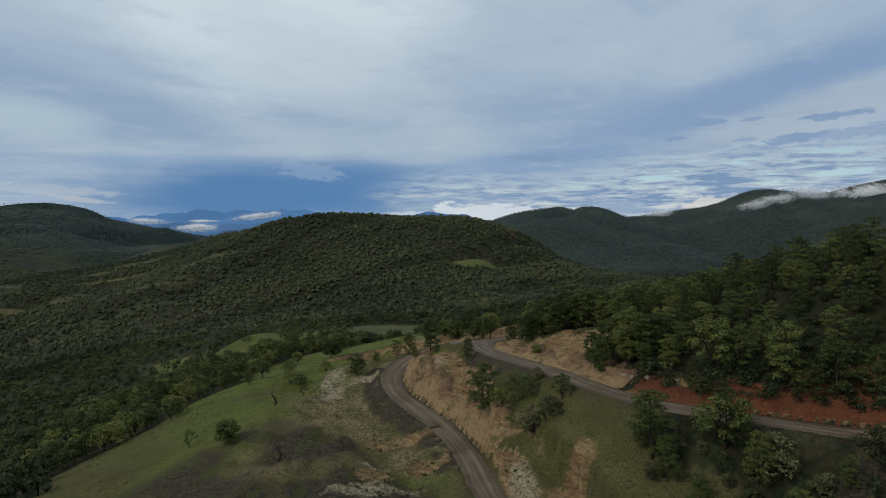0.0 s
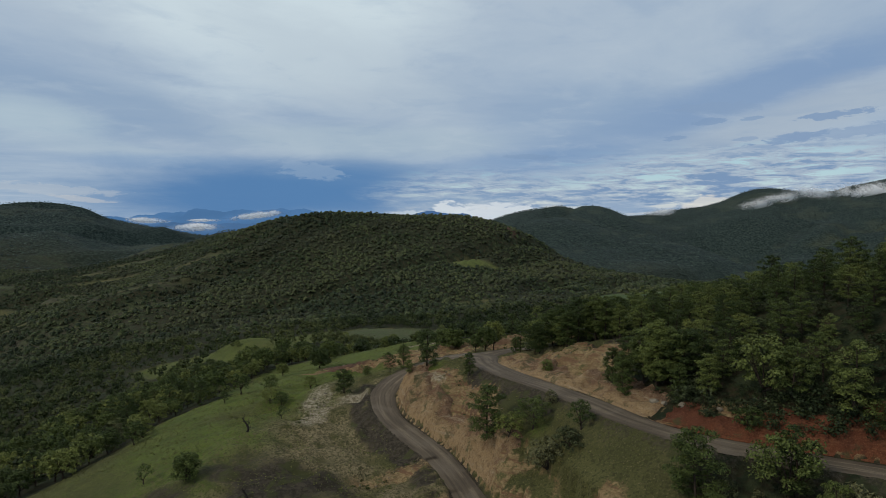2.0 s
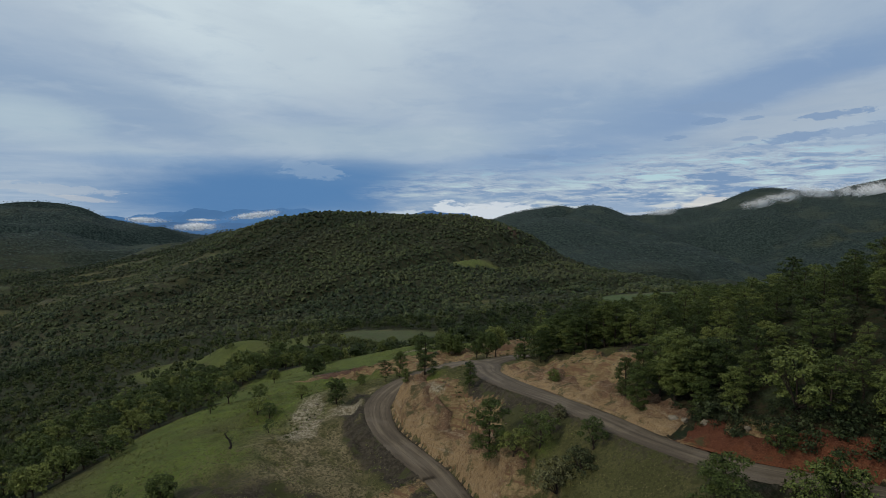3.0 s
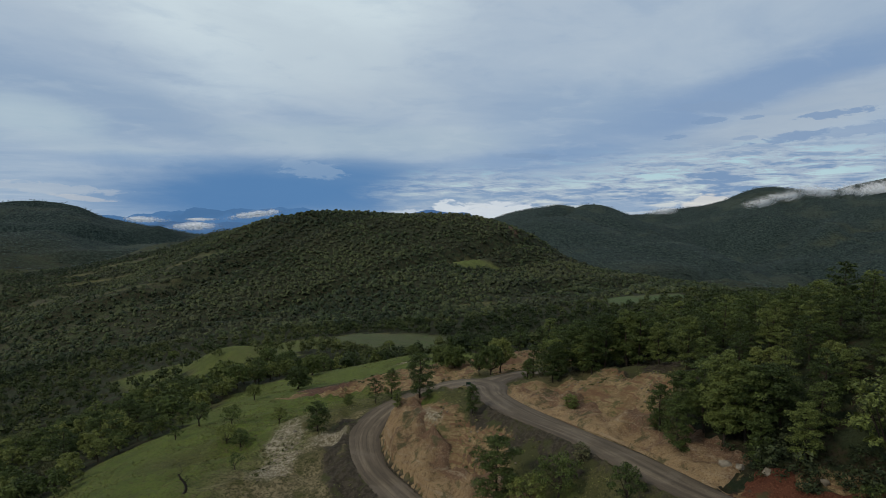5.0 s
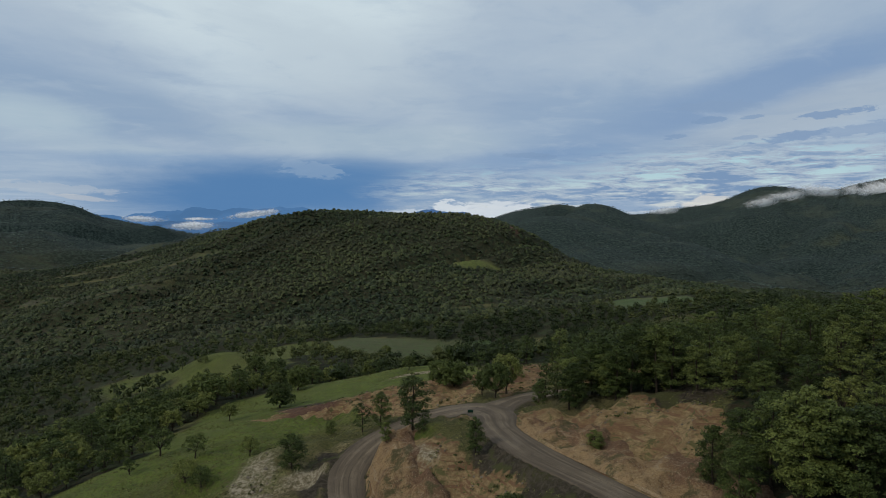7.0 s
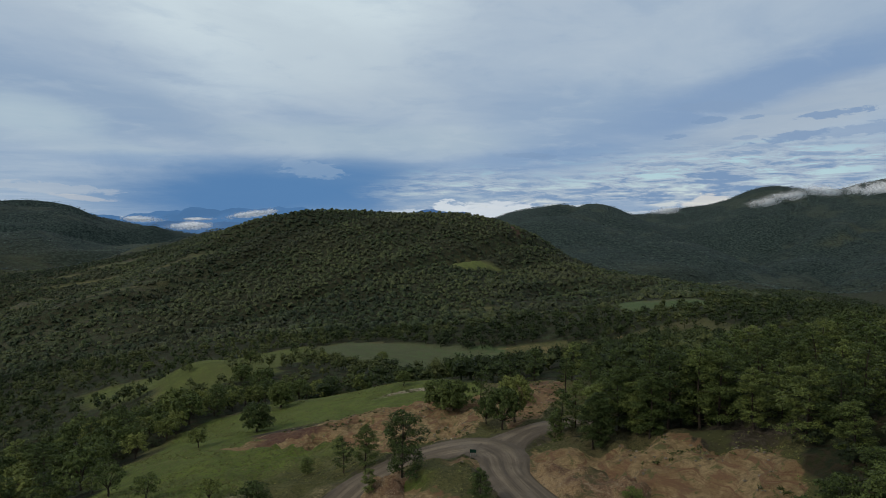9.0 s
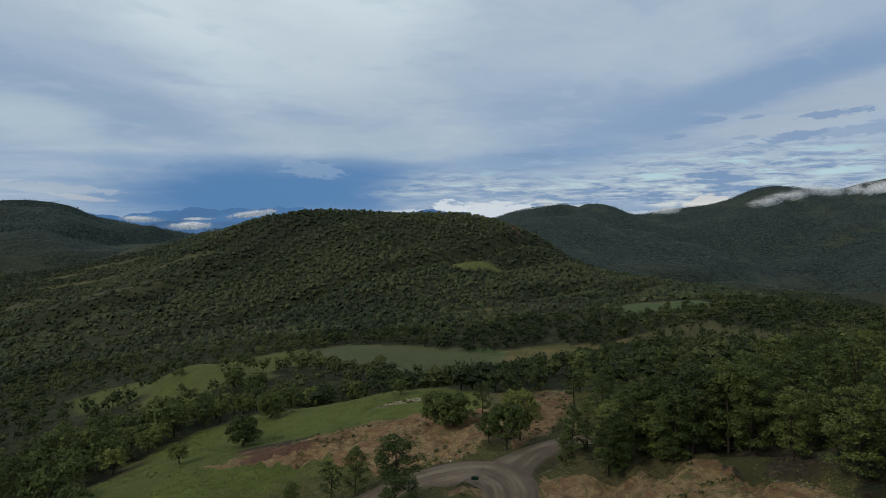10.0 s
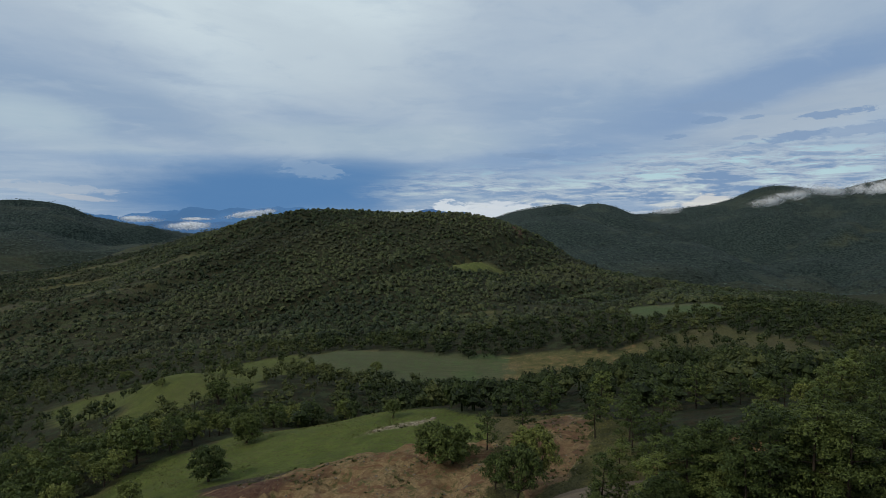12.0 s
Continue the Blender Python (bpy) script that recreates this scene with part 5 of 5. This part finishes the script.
shape_rng = np.random.RandomState(8)
ICO, OCTA = icosahedron(), octahedron()
TENT = OCTA[0], OCTA[1][:4]
NEAR_SHAPES = [crown_shape(shape_rng, 7, 28, 0.092, 0.14, OCTA, 0.7) for _ in range(6)]
NEXT_SHAPES = [crown_shape(shape_rng, 5, 12, 0.135, 0.10, OCTA, 0.62) for _ in range(8)]
UNDER_SHAPES = [crown_shape(shape_rng, 4, 26, 0.13) for _ in range(5)]
MIDDLE_SHAPES = [lumpy_dome(shape_rng, 5, False) for _ in range(12)]
FAR_SHAPES = [crown_shape(shape_rng, 1, 4, 0.34, 0.0, TENT) for _ in range(8)]

low_places = jittered(34, 118, 70, 215, 2.5, 35)
x, y = low_places.T
off, _ = to_road(x, y)
low_places = low_places[(off > 1.6) & (x < 0.78 * y + 12) & ((in_wood(x, y) & (off > 1.7)) | ((y < 117 - 0.35 * x) & (np.random.RandomState(36).rand(len(x)) < 0.85)))]
brow = jittered(38, 96, 92, 140, 1.5, 37)
off, level = to_road(brow[:, 0], brow[:, 1])
brow = brow[(off > 1.5) & (off < 8) & (ground_height(brow[:, 0], brow[:, 1]) > level + 1.2)]
low_places = np.concatenate([low_places, brow])
forest("undergrowth", "dark grey-green bushes and tall weeds under the pines", low_places, 1.5 + 2.2 * np.random.RandomState(45).rand(len(low_places)) ** 1.5, UNDER_SHAPES, 55, 0.8)

near_places = wooded(fan(jittered(-330, 330, 60, 360, 5.8, 31)), 0.06)
known = np.concatenate([SINGLES, spots[:340]])
near_places = near_places[np.min(np.hypot(near_places[:, None, 0] - known[None, :, 0], near_places[:, None, 1] - known[None, :, 1]), axis=1) > 4.2]
off, _ = to_road(near_places[:, 0], near_places[:, 1])
x, y = near_places.T
near_places = near_places[(off > 6) & ((y > 250) | (x < -62) | (x > 30)) & ((x < 12) | (y > 262) | in_wood(x, y)) & ((y > 128) | (x < -80) | (x > 90))]
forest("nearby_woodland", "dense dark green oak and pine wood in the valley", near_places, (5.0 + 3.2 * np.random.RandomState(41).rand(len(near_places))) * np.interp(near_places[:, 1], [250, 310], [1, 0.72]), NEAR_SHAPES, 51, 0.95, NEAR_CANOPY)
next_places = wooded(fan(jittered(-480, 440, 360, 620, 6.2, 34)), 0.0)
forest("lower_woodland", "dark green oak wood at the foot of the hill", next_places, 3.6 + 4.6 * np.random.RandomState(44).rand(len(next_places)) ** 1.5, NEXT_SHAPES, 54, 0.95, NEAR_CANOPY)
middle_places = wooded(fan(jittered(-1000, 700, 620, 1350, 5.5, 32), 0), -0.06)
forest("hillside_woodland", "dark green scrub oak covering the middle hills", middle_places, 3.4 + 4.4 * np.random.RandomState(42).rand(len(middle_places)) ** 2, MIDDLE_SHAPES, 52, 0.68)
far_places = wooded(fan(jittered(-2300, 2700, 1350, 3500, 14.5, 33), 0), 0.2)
forest("distant_woodland", "green scrub covering the distant mountains, haze blue put into its leaves", far_places, 6.0 + 5.0 * np.random.RandomState(43).rand(len(far_places)), FAR_SHAPES, 53, 0.48, HAZED_SCRUB)


# ---- clutter on the ground ----


def strewn(name, label, category, places, sizes, shapes, mat, seed, sink=0.0):
    """Many small things of one kind in one mesh, standing on the ground."""
    rng = np.random.RandomState(seed)
    z = ground_height(places[:, 0], places[:, 1])
    pick = rng.randint(len(shapes), size=len(places))
    verts, faces, base = [], [], 0
    for k, (sv, sf) in enumerate(shapes):
        mine = np.nonzero(pick == k)[0]
        a = rng.uniform(0, 2 * np.pi, len(mine))[:, None]
        s = sizes[mine][:, None]
        x = places[mine, 0][:, None] + (sv[:, 0] * np.cos(a) - sv[:, 1] * np.sin(a)) * s
        y = places[mine, 1][:, None] + (sv[:, 0] * np.sin(a) + sv[:, 1] * np.cos(a)) * s
        verts.append(np.stack([x, y, z[mine][:, None] + (sv[:, 2] - sink) * s], -1).reshape(-1, 3))
        faces.append((np.arange(len(mine))[:, None, None] * len(sv) + sf[None] + base).reshape(-1, 3))
        base += len(mine) * len(sv)
    return tagged(new(name, mesh_of(name, np.concatenate(verts), np.concatenate(faces), mat)), label, category, kind="stuff")


def tuft_shape(rng, blades=6):
    at = rng.normal(size=(blades, 3)) * (0.35, 0.35, 0) + (0, 0, 0.22)
    return blades_up(at, np.tile((0, 0, 0.7), (blades, 1)), 0.7, 0.28, rng, 0.5)


def stone_shape(rng):
    v, f = icosahedron()
    return v * rng.uniform(0.65, 1.15, (12, 1)) * (1, rng.uniform(0.6, 0.9), rng.uniform(0.4, 0.7)), f


clutter = np.random.RandomState(77)
TUFT = leaf_material("dry_grass_tufts", (0.100, 0.108, 0.036), (0.200, 0.200, 0.075), (0.170, 0.155, 0.065))
WEED = leaf_material("weed_leaves", (0.050, 0.062, 0.020), (0.120, 0.135, 0.046), (0.120, 0.125, 0.050))
STONE = plain_material("weathered_stone", (0.22, 0.18, 0.135), 0.9, 0, 0.6, 1.5)
near_ground = clutter.uniform((-100, 88), (60, 290), (42000, 2))
off, _ = to_road(near_ground[:, 0], near_ground[:, 1])
grassy = any_of(near_ground[:, 0], near_ground[:, 1], [GRASS_SLOPE, TERRACE, BEHIND_JUNCTION])
patchy = rough_noise(near_ground[:, 0], near_ground[:, 1], 9, 4) + 0.25 * clutter.rand(len(near_ground))
tufts = near_ground[(grassy > 0.5) & (off > 1.5) & (patchy > 0.16)]
strewn("grass_tufts", "low tufts of green and dry grass on the slope", "grass", tufts, clutter.uniform(0.2, 0.5, len(tufts)), [tuft_shape(clutter) for _ in range(6)], TUFT, 61)
stony = np.maximum(most(near_ground[:, 0], near_ground[:, 1], PALE_PATCHES + BARE_PATCHES), any_of(near_ground[:, 0], near_ground[:, 1], [MOUND, ROADSIDE_BANK, RIM, BROWN_TRACK]))
stones = near_ground[(stony > 0.4) & (off > 0.8) & (patchy > 0.02)][:2400]
strewn("loose_stones", "loose weathered stones on the bare earth", "stones", stones, 0.08 + 0.26 * clutter.rand(len(stones)) ** 3, [stone_shape(clutter) for _ in range(5)], STONE, 62, -0.1)
weeds = near_ground[(stony > 0.3) & (off > 1.2) & (patchy > 0.2)][::3]
strewn("bank_weeds", "small green weeds growing on the bare banks", "weeds", weeds, clutter.uniform(0.3, 0.7, len(weeds)), [tuft_shape(clutter, 16) for _ in range(4)], WEED, 63)


# ---- signs and distance ----


def part(name, data, parent, label=""):
    ob = new(name, data)
    ob.parent = parent
    return tagged(ob, label)


def box_mesh(name, sx, sy, sz, at, mat, bevel=0.01):
    bm = bmesh.new()
    bmesh.ops.create_cube(bm, size=1)
    bmesh.ops.scale(bm, vec=(sx, sy, sz), verts=bm.verts)
    bmesh.ops.bevel(bm, geom=bm.edges[:], offset=bevel, segments=2, affect="EDGES")
    bmesh.ops.translate(bm, vec=at, verts=bm.verts)
    data = bpy.data.meshes.new(name)
    bm.to_mesh(data)
    bm.free()
    data.materials.append(mat)
    return data


GREEN, GALVANISED, WHITE = plain_material("green_sign_paint", (0.008, 0.034, 0.022), 0.5), plain_material("galvanised_steel", (0.35, 0.35, 0.34), 0.5, 0.8), plain_material("white_paint", (0.75, 0.74, 0.70), 0.6)


def level_at(x, y):
    return float(ground_height(np.array([x]), np.array([y]))[0])


def build_sign(x, y):
    foot = tagged(new("road_sign"), "small green road sign on two steel posts at the bend", "road sign")
    foot.matrix_world = pose(x, y, level_at(x, y), 0, 0, -4)
    part("panel", box_mesh("panel", 0.95, 0.03, 0.5, (0, 0, 0.95), GREEN), foot)
    for side in (-0.36, 0.36):
        part("post", box_mesh("post", 0.06, 0.05, 1.5, (side, 0.045, 0.45), GALVANISED), foot, "galvanised steel post")


def build_marker(x, y):
    foot = tagged(new("marker_post"), "short white roadside marker post", "marker post")
    foot.matrix_world = pose(x, y, level_at(x, y))
    part("shaft", box_mesh("shaft", 0.16, 0.14, 1.0, (0, 0, 0.45), WHITE, 0.02), foot)
    part("cap", box_mesh("cap", 0.2, 0.18, 0.08, (0, 0, 0.98), WHITE, 0.02), foot)


ROCK = plain_material("pale_outcrop", (0.27, 0.23, 0.17), 0.95, 0, 0.5, 0.9)
rock_shapes = []
for j in range(4):
    bm = bmesh.new()
    bmesh.ops.create_icosphere(bm, subdivisions=2, radius=1)
    for v in bm.verts:
        v.co *= 0.8 + 0.55 * noise.noise(v.co * 1.3 + Vector((7.0 * j, 0, 0)))
        v.co.z *= 0.6
    data = bpy.data.meshes.new("boulder")
    bm.to_mesh(data)
    bm.free()
    data.materials.append(ROCK)
    rock_shapes.append(data)
for j in range(34):
    along = clutter.uniform(-1, 1)
    x, y = (-14 + 9.5 * along, 262 + 2.8 * along + clutter.normal() * 0.8) if j < 22 else (clutter.uniform(-38, -28), clutter.uniform(158, 180))
    rock = tagged(new("boulder", rock_shapes[j % 4]), "pale weathered boulder half sunk in the grass", "boulder", "boulders of the outcrop")
    size = 0.25 + 0.55 * clutter.rand() ** 2
    rock.matrix_world = pose(x, y, level_at(x, y) + 0.05 * size, 0, 0, clutter.uniform(0, 360)) @ Matrix.Diagonal((size, size * 0.8, size, 1))
for x, y, size in ((34.0, 133.5, 1.1), (35.2, 132.6, 1.3), (36.6, 131.4, 0.9), (38.6, 128.6, 1.0), (43.5, 124.6, 0.8), (33.0, 135.2, 0.9)):
    rock = tagged(new("boulder", rock_shapes[int(x) % 4]), "pale ochre rock block standing out of the road cut", "boulder", "rock blocks in the road cut")
    rock.matrix_world = pose(x, y, level_at(x, y) + 0.1 * size, 8, 0, 40 * size) @ Matrix.Diagonal((size, size * 0.8, size * 1.1, 1))
build_sign(2.3, 182.2)
build_marker(-1.1, 199.5)


def mist_material():
    """Thin cloud: white droplets that let part of the light through, ragged and fading out to the rim."""
    mat = bpy.data.materials.new("thin_cloud")
    mat.use_nodes = True
    tree = mat.node_tree
    tree.nodes.clear()
    thick = layer(tree, "thickness")
    rag = noise_of(tree, place_of(tree), 0.02, 8, 0.66, 0.6)
    fac = calc(tree, "MULTIPLY", step_up(tree, calc(tree, "ADD", thick, calc(tree, "MULTIPLY", calc(tree, "SUBTRACT", rag, 0.5), 1.8)), 0.15, 0.95), layer(tree, "dense"))
    white = node(tree, "ShaderNodeMixShader", i0=0.5, i1=node(tree, "ShaderNodeBsdfDiffuse", Color=(0.9, 0.9, 0.9, 1)).outputs[0], i2=node(tree, "ShaderNodeBsdfTranslucent", Color=(0.9, 0.9, 0.9, 1)).outputs[0])
    both = node(tree, "ShaderNodeMixShader", i0=fac, i1=node(tree, "ShaderNodeBsdfTransparent").outputs[0], i2=white.outputs[0])
    tree.links.new(both.outputs[0], node(tree, "ShaderNodeOutputMaterial").inputs[0])
    return mat


MIST = mist_material()


def build_mist(x, y, z, wide, high, lean=0.0, dense=0.42):
    """A bank of cloud clinging to the mountain: three bowed, overlapping veils in one body."""
    u, v = np.meshgrid(np.linspace(-1, 1, 17), np.linspace(-1, 1, 9))
    u, v = u.ravel(), v.ravel()
    i = (np.arange(8)[:, None] * 17 + np.arange(16)).ravel()
    quad = np.stack([i, i + 1, i + 18, i + 17], 1)
    pieces, thick = [], []
    for k in range(3):
        bow = 40 * k - 60 * (1 - u * u) * (1 - v * v)
        px = x + wide * u * (1 + 0.1 * k)
        pieces.append((np.stack([px, y + bow, z + high * v * (1 - 0.12 * k) + lean * wide * u], 1), quad))
        thick.append(np.clip(1 - np.sqrt(u * u + v * v), 0, 1))
    data = mesh_of("mist_bank", *joined(pieces), MIST, True)
    add_layer(data, "thickness", np.concatenate(thick))
    add_layer(data, "dense", np.full(len(data.vertices), dense))
    ob = tagged(new("mist_bank", data), "ragged white mist clinging to the mountain slope", "mist", "mist on the mountain")
    ob.visible_shadow = False


for x, y, z, wide, high, lean in ((1850, 2900, 182, 190, 62, 0.0), (1340, 2900, 128, 110, 38, 0.25), (1455, 2920, 158, 110, 34, 0.1), (1610, 2940, 182, 130, 36, -0.15), (2080, 3000, 205, 170, 60, 0), (1000, 3150, 98, 90, 26, 0.1), (-1730, 4150, 22, 210, 36, 0), (-1690, 4140, 30, 130, 28, 0), (-2050, 4140, 67, 170, 30, -0.05), (-1310, 4130, 100, 220, 32, 0.12), (-1680, 4160, 68, 130, 14, 0)):
    build_mist(x, y, z, wide, high, lean, 0.85 if x < 0 or x == 1850 else 0.5)


def build_far_range(name, y, x0, x1, base, crest, colour, seed):
    """A far range closing the view between the hills, blue with haze."""
    x = np.linspace(x0, x1, 160)
    s = (x - x0) / (x1 - x0)
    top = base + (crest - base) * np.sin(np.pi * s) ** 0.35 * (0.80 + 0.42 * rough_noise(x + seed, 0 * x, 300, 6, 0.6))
    rows = [np.stack([x, np.full_like(x, y - d), base - 300 + (top - base + 300) * k], 1) for d, k in ((500, 0), (160, 0.8), (0, 1), (-160, 0.8))]
    i = (np.arange(3)[:, None] * 160 + np.arange(159)).ravel()
    mat = bpy.data.materials.new("far_haze_glow")
    mat.use_nodes = True
    tree = mat.node_tree
    tree.nodes.clear()
    # The blue of distant air is put into this colour, and it glows.
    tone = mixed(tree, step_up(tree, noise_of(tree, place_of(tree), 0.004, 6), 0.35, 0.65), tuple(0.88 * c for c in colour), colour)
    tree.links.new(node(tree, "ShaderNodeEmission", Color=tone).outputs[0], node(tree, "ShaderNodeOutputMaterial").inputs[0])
    tagged(new(name, mesh_of(name, np.concatenate(rows), np.stack([i, i + 1, i + 161, i + 160], 1), mat, True)), "far mountain range under the storm, its blue haze put into a glowing colour", "backdrop", kind="structure")


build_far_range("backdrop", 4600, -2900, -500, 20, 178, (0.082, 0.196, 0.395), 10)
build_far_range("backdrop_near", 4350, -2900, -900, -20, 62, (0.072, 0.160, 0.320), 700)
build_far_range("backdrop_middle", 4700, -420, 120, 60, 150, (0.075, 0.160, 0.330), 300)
